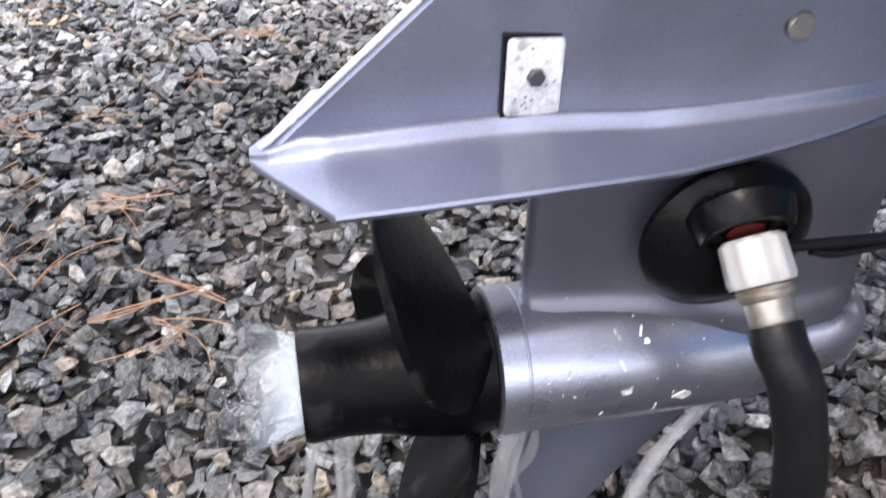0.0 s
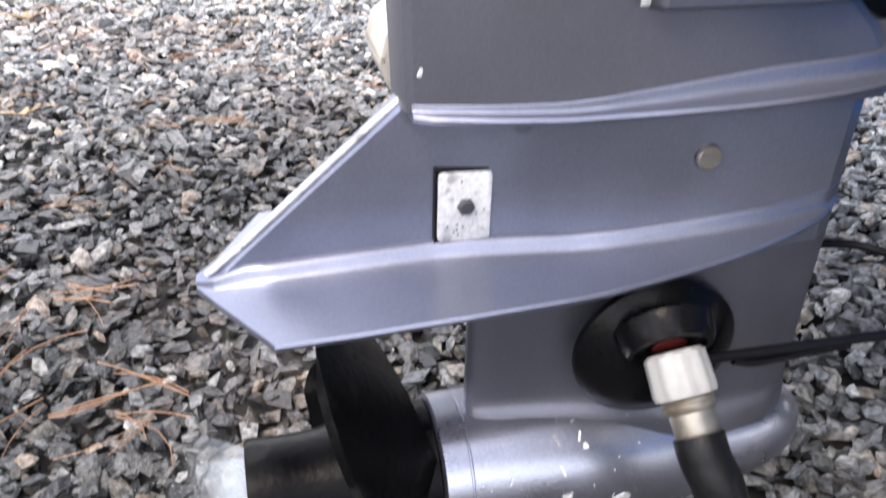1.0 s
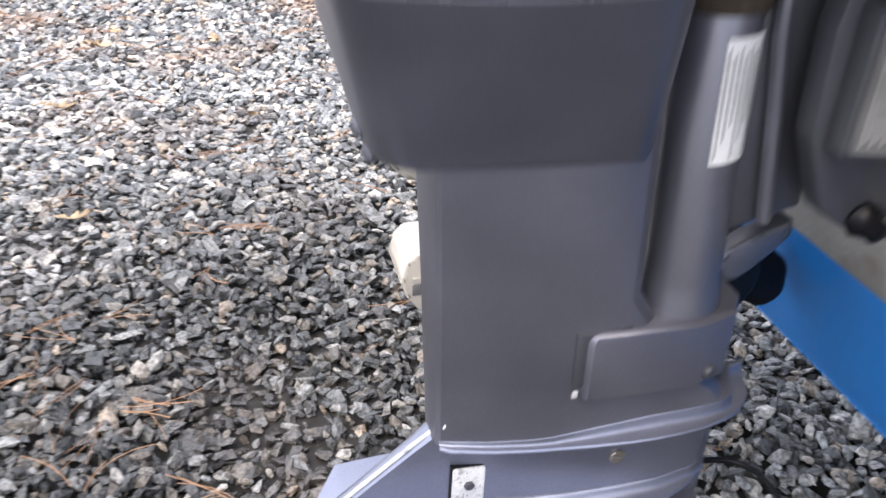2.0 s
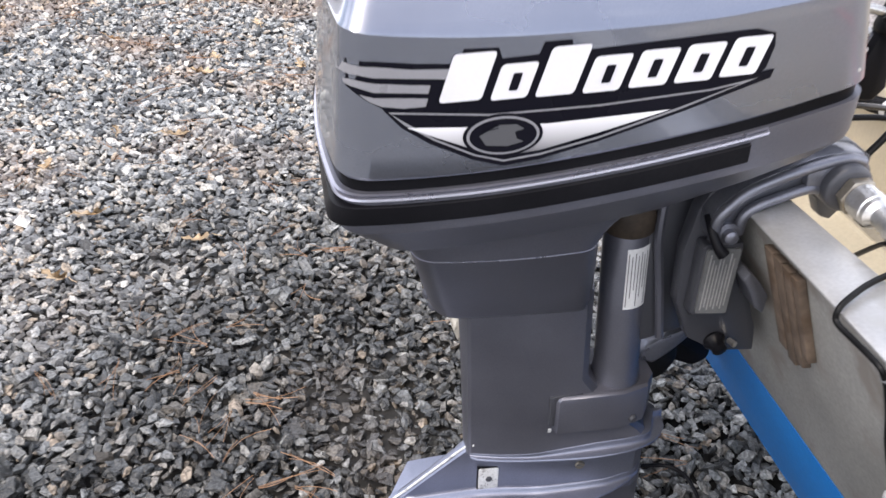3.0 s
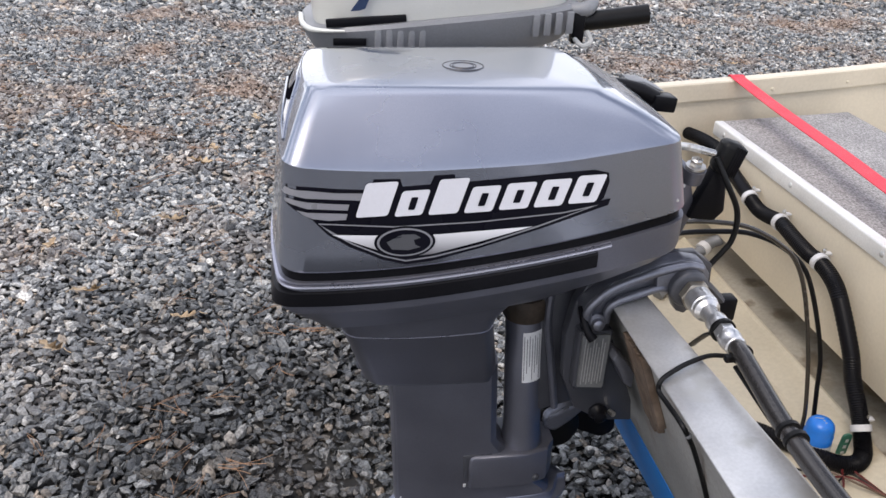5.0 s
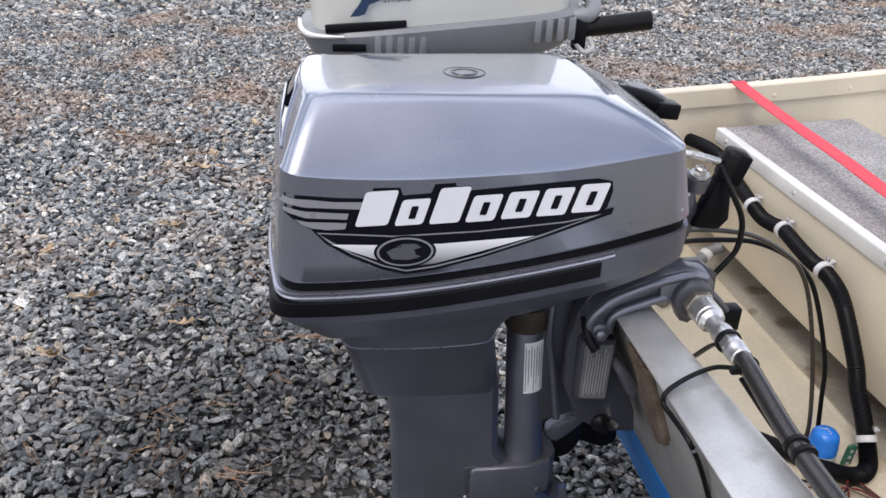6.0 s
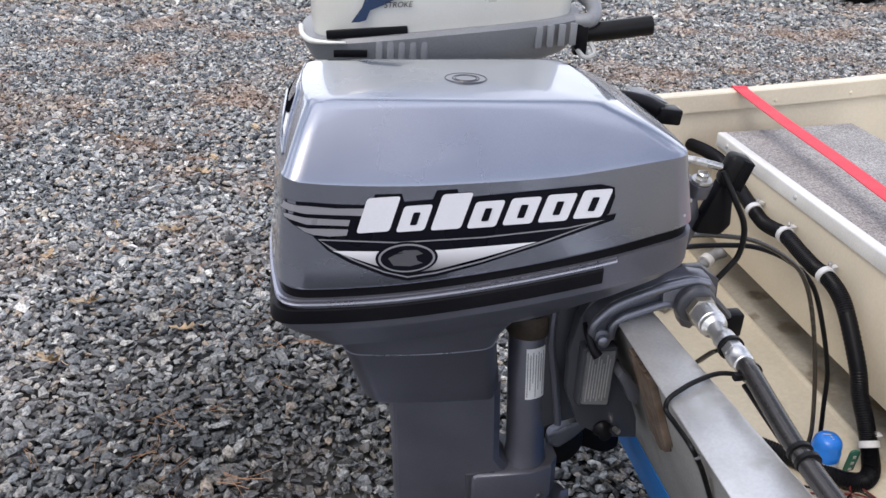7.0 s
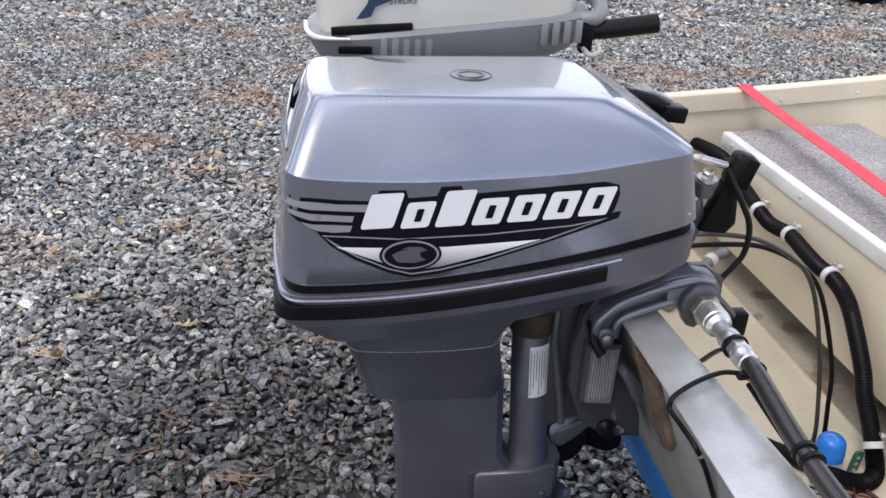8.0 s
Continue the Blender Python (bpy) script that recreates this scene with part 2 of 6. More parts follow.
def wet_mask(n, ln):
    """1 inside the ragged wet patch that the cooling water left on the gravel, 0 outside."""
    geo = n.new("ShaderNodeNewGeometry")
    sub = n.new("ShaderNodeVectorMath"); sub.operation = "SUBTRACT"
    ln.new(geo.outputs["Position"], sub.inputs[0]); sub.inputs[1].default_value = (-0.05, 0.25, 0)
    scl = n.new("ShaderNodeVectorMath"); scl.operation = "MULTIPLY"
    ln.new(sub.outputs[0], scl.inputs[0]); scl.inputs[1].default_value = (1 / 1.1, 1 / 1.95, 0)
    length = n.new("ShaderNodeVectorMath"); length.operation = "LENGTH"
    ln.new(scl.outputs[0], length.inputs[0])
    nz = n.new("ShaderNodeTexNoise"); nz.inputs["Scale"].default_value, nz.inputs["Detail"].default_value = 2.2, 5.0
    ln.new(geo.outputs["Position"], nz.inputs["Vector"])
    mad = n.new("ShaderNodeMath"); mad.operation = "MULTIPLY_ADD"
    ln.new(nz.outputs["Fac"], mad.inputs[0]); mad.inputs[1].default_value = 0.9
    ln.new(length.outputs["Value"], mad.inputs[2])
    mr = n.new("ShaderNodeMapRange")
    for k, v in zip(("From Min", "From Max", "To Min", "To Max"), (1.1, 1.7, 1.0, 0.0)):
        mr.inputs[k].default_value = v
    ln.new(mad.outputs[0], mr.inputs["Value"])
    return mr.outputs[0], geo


def stone_material(name, per_island):
    m = bpy.data.materials.new(name)
    m.use_nodes = True
    t = m.node_tree
    n, ln = t.nodes, t.links
    b = n["Principled BSDF"]
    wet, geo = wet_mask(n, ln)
    ramp = n.new("ShaderNodeValToRGB")
    cr = ramp.color_ramp
    stops = ((0.0, (0.045, 0.049, 0.053)), (0.25, (0.14, 0.15, 0.158)), (0.5, (0.235, 0.246, 0.25)), (0.74, (0.34, 0.345, 0.338)),
             (0.87, (0.36, 0.295, 0.23)), (0.93, (0.46, 0.45, 0.42)), (0.985, (0.54, 0.535, 0.515)))
    while len(cr.elements) < len(stops):
        cr.elements.new(0.5)
    for e, (p, c) in zip(cr.elements, stops):
        e.position, e.color = p, (*c, 1)
    if per_island:
        ln.new(geo.outputs["Random Per Island"], ramp.inputs[0])
    else:
        vor = n.new("ShaderNodeTexVoronoi"); vor.inputs["Scale"].default_value = 34.0
        ln.new(geo.outputs["Position"], vor.inputs["Vector"])
        sp = n.new("ShaderNodeSeparateColor")
        ln.new(vor.outputs["Color"], sp.inputs[0])
        ln.new(sp.outputs[0], ramp.inputs[0])
    nz = n.new("ShaderNodeTexNoise"); nz.inputs["Scale"].default_value, nz.inputs["Detail"].default_value = 120.0, 8.0
    ln.new(geo.outputs["Position"], nz.inputs["Vector"])
    big = n.new("ShaderNodeTexNoise"); big.inputs["Scale"].default_value, big.inputs["Detail"].default_value = 1.5, 5.0
    ln.new(geo.outputs["Position"], big.inputs["Vector"])
    def mapped(sock, a, c, lo, hi):
        x = n.new("ShaderNodeMapRange")
        for k, v in zip(("From Min", "From Max", "To Min", "To Max"), (a, c, lo, hi)):
            x.inputs[k].default_value = v
        ln.new(sock, x.inputs["Value"])
        return x.outputs[0]
    m1 = n.new("ShaderNodeMath"); m1.operation = "MULTIPLY"
    ln.new(mapped(nz.outputs["Fac"], 0.32, 0.68, 0.4, 1.6), m1.inputs[0])
    own = n.new("ShaderNodeMath"); own.operation = "MULTIPLY"; own.inputs[1].default_value = 13.7
    ln.new(ramp.inputs[0].links[0].from_socket, own.inputs[0])
    frac = n.new("ShaderNodeMath"); frac.operation = "FRACT"
    ln.new(own.outputs[0], frac.inputs[0])
    cube = n.new("ShaderNodeMath"); cube.operation = "POWER"; cube.inputs[1].default_value = 3.0
    ln.new(frac.outputs[0], cube.inputs[0])
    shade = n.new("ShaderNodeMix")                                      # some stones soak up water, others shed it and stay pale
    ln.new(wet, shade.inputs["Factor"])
    # the bare sheet's 0.6 paints in the gap shade that real stones make
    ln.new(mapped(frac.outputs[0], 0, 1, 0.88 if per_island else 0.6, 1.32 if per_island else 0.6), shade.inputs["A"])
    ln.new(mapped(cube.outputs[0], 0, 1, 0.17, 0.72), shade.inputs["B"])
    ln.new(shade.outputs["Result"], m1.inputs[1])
    sc = n.new("ShaderNodeVectorMath"); sc.operation = "SCALE"
    ln.new(ramp.outputs[0], sc.inputs[0]); ln.new(m1.outputs[0], sc.inputs["Scale"])
    rust = n.new("ShaderNodeMix"); rust.data_type = "RGBA"
    sp_y = n.new("ShaderNodeSeparateXYZ")
    ln.new(geo.outputs["Position"], sp_y.inputs[0])
    far = n.new("ShaderNodeMath"); far.operation = "MULTIPLY"          # needle dust lies in drifts under the far trees
    ln.new(mapped(big.outputs["Fac"], 0.5, 0.66, 0.0, 0.55), far.inputs[0])
    ln.new(mapped(sp_y.outputs[1], 2.0, 3.4, 0.15, 1.0), far.inputs[1])
    ln.new(far.outputs[0], rust.inputs["Factor"])
    ln.new(sc.outputs[0], rust.inputs["A"])
    rust.inputs["B"].default_value = (0.34, 0.215, 0.14, 1)
    ln.new(rust.outputs["Result"], b.inputs["Base Color"])
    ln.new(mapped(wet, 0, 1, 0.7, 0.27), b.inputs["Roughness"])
    bp = n.new("ShaderNodeBump")
    bp.inputs["Strength"].default_value, bp.inputs["Distance"].default_value = 0.9, 0.006
    ln.new(nz.outputs["Fac"], bp.inputs["Height"])
    if not per_island:
        bp.inputs["Distance"].default_value = 0.02
        ln.new(vor.outputs["Distance"], bp.inputs["Height"])
        bp.invert = True
    ln.new(bp.outputs[0], b.inputs["Normal"])
    return m


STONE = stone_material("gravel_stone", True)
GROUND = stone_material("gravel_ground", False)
# near-black colour for the shade in the gaps of the gravel
GAP_SHADE = material("gap_shade", (0.016, 0.015, 0.014), 0.9, 0, 0.4, 60, 0.3, 3, 0.6, 60)


# ---------------- modelling helpers ----------------
def mesh_of(bm, name, mat, smooth=40.0):
    bmesh.ops.recalc_face_normals(bm, faces=bm.faces[:])
    me = bpy.data.meshes.new(name)
    bm.to_mesh(me)
    bm.free()
    me.materials.append(mat)
    me.polygons.foreach_set("use_smooth", [True] * len(me.polygons))
    me.set_sharp_from_angle(angle=radians(smooth))
    return me


def part(name, bm, mat, parent=None, label="", smooth=40.0):
    ob = new(name, mesh_of(bm, name, mat, smooth))
    if parent is not None:
        ob.parent = parent
        ob.matrix_parent_inverse = parent.matrix_world.inverted()
    if label:
        ob["label"] = label
    return ob


def thing(name, at, label, category, group="", kind=""):
    ob = new(name)
    ob.empty_display_size = 0.05
    ob.matrix_world = pose(*at)
    return tagged(ob, label, category, group, kind)


def loft(rings, cap=True, closed=True, bm=None):
    bm = bm or bmesh.new()
    vs = [[bm.verts.new(p) for p in r] for r in rings]
    n = len(rings[0])
    for a, b in zip(vs, vs[1:]):
        for i in range(n if closed else n - 1):
            j = (i + 1) % n
            bm.faces.new((a[i], a[j], b[j], b[i]))
    if cap and closed:
        bm.faces.new(vs[0])
        bm.faces.new(vs[-1])
    return bm


def box(size, at=(0, 0, 0), bevel=0.002, turn=None, seg=2, bm=None):
    """A bevelled box."""
    b = bmesh.new()
    bmesh.ops.create_cube(b, size=1.0)
    bmesh.ops.scale(b, vec=size, verts=b.verts[:])
    if bevel:
        bmesh.ops.bevel(b, geom=b.edges[:], offset=bevel, segments=seg, affect="EDGES", profile=0.5)
    m = Matrix.Translation(at) @ (turn or Matrix())
    bmesh.ops.transform(b, matrix=m, verts=b.verts[:])
    if bm is None:
        return b
    me = bpy.data.meshes.new("t")
    b.to_mesh(me)
    b.free()
    bm.from_mesh(me)
    bpy.data.meshes.remove(me)
    return bm


def frame_of(d):
    """Rotation that takes z to d."""
    return Vector(d).normalized().to_track_quat("Z", "Y").to_matrix().to_4x4()


def revolve(profile, at=(0, 0, 0), axis=(0, 0, 1), n=32, flat=0, bm=None):
    """Turned body: profile of (radius, height) along the axis. flat: number of sides for a nut."""
    n = flat or n
    m = Matrix.Translation(at) @ frame_of(axis)
    rings = [[m @ Vector((r * math.cos(2 * math.pi * i / n), r * math.sin(2 * math.pi * i / n), h)) for i in range(n)] for r, h in profile]
    return loft(rings, bm=bm)


def catmull(pts, steps=10):
    p = [Vector(q) for q in pts]
    p = [p[0] * 2 - p[1]] + p + [p[-1] * 2 - p[-2]]
    out = []
    for i in range(1, len(p) - 2):
        a, b, c, d = p[i - 1:i + 3]
        for k in range(steps):
            t = k / steps
            out.append(0.5 * ((2 * b) + (c - a) * t + (2 * a - 5 * b + 4 * c - d) * t * t + (3 * b - a - 3 * c + d) * t ** 3))
    out.append(p[-2])
    return out


def sweep(pts, r, n=12, steps=10, smooth=True, ribs=0.0, rib_every=2, flat=1.0, bm=None):
    """A tube along a smooth line through the points. ribs: depth of corrugation."""
    line = catmull(pts, steps) if smooth else [Vector(q) for q in pts]
    rings = []
    up = Vector((0, 0, 1))
    d0 = (line[1] - line[0]).normalized()
    side = d0.cross(up)
    if side.length < 0.1:
        side = d0.cross(Vector((1, 0, 0)))
    side.normalize()
    for i, q in enumerate(line):
        d = (line[min(i + 1, len(line) - 1)] - line[max(i - 1, 0)]).normalized()
        side = (side - d * side.dot(d)).normalized()
        top = d.cross(side)
        rr = (r(i / (len(line) - 1)) if callable(r) else r) - (ribs if ribs and (i // rib_every) % 2 else 0)
        rings.append([q + (side * math.cos(2 * math.pi * k / n) + top * flat * math.sin(2 * math.pi * k / n)) * rr for k in range(n)])
    return loft(rings, bm=bm)


def curve_at(table, x):
    """Smoothly interpolated value of a short table of (x, value)."""
    xs, ys = [a for a, _ in table], [b for _, b in table]
    if x <= xs[0]:
        return ys[0]
    if x >= xs[-1]:
        return ys[-1]
    i = max(k for k in range(len(xs)) if xs[k] <= x)
    i = min(i, len(xs) - 2)
    t = (x - xs[i]) / (xs[i + 1] - xs[i])
    def slope(k):
        a, b = max(k - 1, 0), min(k + 1, len(xs) - 1)
        return (ys[b] - ys[a]) / (xs[b] - xs[a])
    h = xs[i + 1] - xs[i]
    m0, m1 = slope(i) * h, slope(i + 1) * h
    return (2 * t ** 3 - 3 * t * t + 1) * ys[i] + (t ** 3 - 2 * t * t + t) * m0 + (-2 * t ** 3 + 3 * t * t) * ys[i + 1] + (t ** 3 - t * t) * m1


def plan_ring(x0, x1, half, cy, z, p=5.0, n=96, pr=None):
    """Rounded plan outline; z is a number or a function of x. pr: squareness of the rear half."""
    out = []
    xm, hx = (x0 + x1) / 2, (x1 - x0) / 2
    for i in range(n):
        a = 2 * math.pi * (i + 0.5) / n
        c, s = math.cos(a), math.sin(a)
        q = p if c > 0 or pr is None else pr
        x = xm + hx * math.copysign(abs(c) ** (2 / q), c)
        y = cy + half * math.copysign(abs(s) ** (2 / q), s)
        out.append(Vector((x, y, z(x) if callable(z) else z)))
    return out


def prism(poly, axis, lo, hi, bevel=0.0, seg=2):
    """A polygon pushed out along an axis: poly in the two other axes, in order."""
    def at(p, v):
        q = list(p)
        q.insert(axis, v)
        return Vector(q)
    bm = loft([[at(p, lo) for p in poly], [at(p, hi) for p in poly]])
    if bevel:
        bmesh.ops.recalc_face_normals(bm, faces=bm.faces[:])
        bmesh.ops.bevel(bm, geom=bm.edges[:], offset=bevel, segments=seg, affect="EDGES", profile=0.5)
    return bm


# ---------------- ground ----------------
def ground_sheet():
    bm = bmesh.new()
    rings = [[Vector((0.5 + r * math.cos(2 * math.pi * i / 48), 1.5 + r * math.sin(2 * math.pi * i / 48), -0.03)) for i in range(48)]
             for r in (0.05, 2, 6, 20, 80, 400, 1500)]
    loft(rings, cap=False, bm=bm)
    bm.faces.new([v for v in bm.verts[:48]])
    return tagged(new("ground", mesh_of(bm, "ground", GROUND)), "grey crushed stone gravel yard strewn with pine needles", "ground", kind="structure")


def ico():
    b = bmesh.new()
    bmesh.ops.create_icosphere(b, subdivisions=1, radius=1.0)
    v = np.array([x.co[:] for x in b.verts])
    f = np.array([[w.index for w in x.verts] for x in b.faces])
    b.free()
    return v, f


def block():
    v = np.array([(x, y, z) for x in (-1, 1) for y in (-1, 1) for z in (-1, 1)], float) * 0.74
    f = np.array([(0, 1, 3), (0, 3, 2), (4, 6, 7), (4, 7, 5), (0, 4, 5), (0, 5, 1), (2, 3, 7), (2, 7, 6), (0, 2, 6), (0, 6, 4), (1, 5, 7), (1, 7, 3)])
    return v, f


def stones(name, points, size, rng, label, chunky):
    """Crushed stones, one closed angular body at each point, in one mesh: broken blocks, or rounder many-sided ones."""
    v0, f0 = ico() if chunky else block()
    k = len(points)
    if chunky:
        v = np.repeat(v0[None], k, 0) * rng.uniform(0.7, 1.25, (k, len(v0), 1))
    else:
        v = np.repeat(v0[None], k, 0) + rng.uniform(-0.32, 0.32, (k, len(v0), 3))
    # a few flat cleavage faces
    for _ in range(4 if chunky else 2):
        d = rng.normal(size=(k, 1, 3))
        d /= np.linalg.norm(d, axis=2, keepdims=True)
        h = (v * d).sum(2, keepdims=True)
        lim = rng.uniform(0.4, 0.75, (k, 1, 1))
        v = v - d * np.maximum(h - lim, 0)
    s = size * rng.lognormal(0, 0.24, (k, 1))
    v = v * np.stack([s * 1.1, s * rng.uniform(0.5, 0.85, (k, 1)), s * rng.uniform(0.28, 0.55, (k, 1))], 2)
    a, b, c = rng.uniform(0, 2 * math.pi, k), rng.normal(0, 0.42, k), rng.normal(0, 0.42, k)
    def rot(i, ang):
        m = np.zeros((k, 3, 3))
        j, l = (i + 1) % 3, (i + 2) % 3
        m[:, i, i] = 1
        m[:, j, j] = m[:, l, l] = np.cos(ang)
        m[:, j, l], m[:, l, j] = -np.sin(ang), np.sin(ang)
        return m
    r = rot(2, a) @ rot(0, b) @ rot(1, c)
    v = np.einsum("kij,kvj->kvi", r, v) + points[:, None]
    f = (f0[None] + np.arange(k)[:, None, None] * len(v0)).reshape(-1, 3)
    me = bpy.data.meshes.new(name)
    me.vertices.add(k * len(v0))
    me.vertices.foreach_set("co", v.reshape(-1))
    me.loops.add(f.size)
    me.loops.foreach_set("vertex_index", f.reshape(-1))
    me.polygons.add(len(f))
    me.polygons.foreach_set("loop_start", np.arange(0, f.size, 3))
    me.polygons.foreach_set("use_smooth", [False] * len(f))
    me.update(calc_edges=True)
    me.materials.append(STONE)
    return tagged(new(name, me), label, "gravel", kind="stuff")


def scatter(rng, step, y0, y1, jitter=0.5):
    xs, ys = np.meshgrid(np.arange(-9, 14, step), np.arange(y0, y1, step))
    p = np.stack([xs.ravel(), ys.ravel()], 1) + rng.uniform(-jitter, jitter, (xs.size, 2)) * step
    reach = np.maximum(p[:, 1] + 0.6, 1.6)
    keep = (p[:, 0] > -0.62 * reach - 0.35) & (p[:, 0] < 0.95 * reach + 0.5)
    p = p[keep]
    wave = 0.012 * np.sin(p[:, 0] * 5.1 + 1) * np.sin(p[:, 1] * 4.3) + 0.006 * np.sin(p[:, 0] * 13 + p[:, 1] * 9)
    return np.column_stack([p, wave + rng.uniform(-0.018, 0.009, len(p))])


def build_ground():
    ground_sheet()
    rng = np.random.default_rng(7)
    for step, y0, y1, size, where in ((0.0172, -1.2, 3.0, 0.0166, "covering the yard round the motor"), (0.0192, 3.0, 6.6, 0.0155, "further across the yard"),
                                      (0.036, 6.6, 10.0, 0.0275, "at the far side of the yard")):
        p = scatter(rng, step, y0, y1)
        pick = rng.uniform(0, 1, len(p)) < (0.75 if y0 < 1 else 0.1)
        stones("gravel", p[pick], size, rng, "loose many-sided grey crushed stones " + where, True)
        stones("gravel", p[~pick], size, rng, "loose flat angular grey crushed stones " + where, False)
    # a near-black sheet puts the shade between the stones into colour
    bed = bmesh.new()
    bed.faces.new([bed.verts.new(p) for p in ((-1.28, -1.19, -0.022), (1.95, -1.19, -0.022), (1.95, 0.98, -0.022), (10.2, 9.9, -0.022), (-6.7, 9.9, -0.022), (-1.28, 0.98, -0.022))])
    tagged(new("gap_shade_sheet", mesh_of(bed, "gap_shade_sheet", GAP_SHADE)), "near-black sheet painted as the shade between the stones", "ground", kind="structure")


def needles(rng, centres):
    """Fallen pine needles: bundles of two or three thin bent blades, in one mesh."""
    verts, faces = [], []
    for cx, cy, n, spread in centres:
        for _ in range(n):
            x, y = rng.normal(cx, spread), rng.normal(cy, spread)
            base = rng.uniform(0, 2 * math.pi)
            for _k in range(rng.integers(2, 4)):
                ang, ln, bend = base + rng.normal(0, 0.16), rng.uniform(0.05, 0.15), rng.normal(0, 0.6)
                z, tilt = rng.uniform(0.02, 0.034), rng.normal(0.02, 0.1)
                w = rng.uniform(0.0005, 0.0009)
                px, py, k0 = x, y, len(verts)
                for s in range(5):
                    a = ang + bend * s / 4
                    if s:
                        px += math.cos(a) * ln / 4
                        py += math.sin(a) * ln / 4
                    zz = max(z + tilt * ln * s / 4, 0.012)
                    nx, ny = -math.sin(a) * w, math.cos(a) * w
                    verts += [(px + nx, py + ny, zz), (px - nx, py - ny, zz), (px, py, zz + 2 * w)]
                for s in range(4):
                    a = k0 + s * 3
                    for i in range(3):
                        j = (i + 1) % 3
                        faces.append((a + i, a + j, a + 3 + j, a + 3 + i))
    me = bpy.data.meshes.new("pine_needles")
    me.from_pydata(verts, [], faces)
    me.materials.append(NEEDLE)
    return tagged(new("pine_needles", me), "thin orange-brown fallen pine needles lying on the gravel", "needles", kind="stuff")


def leaf_mesh(rng):
    """A curled oak leaf with lobes and a stalk."""
    bm = bmesh.new()
    n = 24
    top = []
    for i in range(n + 1):
        u = i / n
        w = 0.021 * math.sin(math.pi * min(u * 1.04, 1)) ** 0.7 * (0.62 + 0.38 * math.cos(u * 2 * math.pi * 3.5)) + 0.0012
        x = (u - 0.5) * 0.085
        curl = 0.012 * (2 * u - 1) ** 2
        row = [Vector((x, s * w, 0.004 + curl + 0.35 * abs(s * w) + 0.002 * math.sin(9 * u + 2 * s))) for s in (-1, -0.5, 0, 0.5, 1)]
        top.append([bm.verts.new(p) for p in row])
    for a, b in zip(top, top[1:]):
        for i in range(4):
            bm.faces.new((a[i], a[i + 1], b[i + 1], b[i]))
    bmesh.ops.solidify(bm, geom=bm.faces[:], thickness=0.0008)
    sweep([(-0.04, 0, 0.016), (-0.05, 0.002, 0.012), (-0.062, 0.0, 0.008)], 0.0009, 5, 4, bm=bm)
    return mesh_of(bm, "leaf", LEAF, 60)


def build_litter():
    rng = np.random.default_rng(11)
    c = [(rng.uniform(-2.2, 3.0), rng.uniform(0.7, 5.5), int(rng.integers(1, 3)), 0.06) for _ in range(210)]
    c += [(-0.05, 0.86, 3, 0.05), (-0.18, 0.98, 4, 0.06), (-0.35, 1.32, 3, 0.07), (-0.45, 1.45, 3, 0.08), (-0.1, 1.7, 4, 0.1), (-0.05, 2.0, 3, 0.12),
          (-0.3, 2.3, 8, 0.14), (-0.6, 3.2, 14, 0.25), (0.05, 3.5, 14, 0.3), (-1.3, 4.4, 20, 0.35), (-0.5, 5.0, 24, 0.45), (2.5, 4.6, 24, 0.4),
          (3.4, 5.2, 24, 0.4), (1.9, 4.2, 12, 0.25), (-1.8, 5.2, 20, 0.4)]
    needles(rng, c)
    me = leaf_mesh(rng)
    spots = [(-0.484, 2.652), (-0.882, 3.772), (-0.38, 3.45), (0.0, 3.3), (-0.731, 1.758), (-0.687, 2.099), (-0.71, 2.71), (-0.42, 3.276), (0.1, 2.5),
             (-0.2, 3.9), (-1.5, 4.3), (-0.9, 2.45), (2.6, 4.4), (3.1, 5.0), (-0.35, 1.9), (0.75, 1.25)]
    for x, y in spots:
        ob = new("fallen_leaf", me)
        ob.matrix_world = pose(x, y, 0.02, rng.normal(0, 9), rng.normal(0, 9), rng.uniform(0, 360)) @ Matrix.Scale(rng.uniform(0.95, 1.35), 4)
        tagged(ob, "dry tan lobed oak leaf curled on the gravel", "leaf", "fallen leaves")


# ---------------- the grey outboard ----------------
CY = 0.458          # its middle plane
ZB = [(0.0, 1.061), (0.047, 1.059), (0.077, 1.0585), (0.139, 1.0605), (0.2, 1.066), (0.265, 1.0745), (0.329, 1.085), (0.394, 1.098), (0.458, 1.115), (0.5, 1.127)]
ZBELT = [(0.0, 1.19), (0.03, 1.187), (0.047, 1.184), (0.079, 1.181), (0.137, 1.1785), (0.196, 1.179), (0.318, 1.185), (0.38, 1.193), (0.443, 1.203), (0.46, 1.2055), (0.49, 1.209)]
zb = lambda x: curve_at(ZB, x)
zbelt = lambda x: curve_at(ZBELT, x)


def mix_ring(a, b, t):
    return [p.lerp(q, t) for p, q in zip(a, b)]


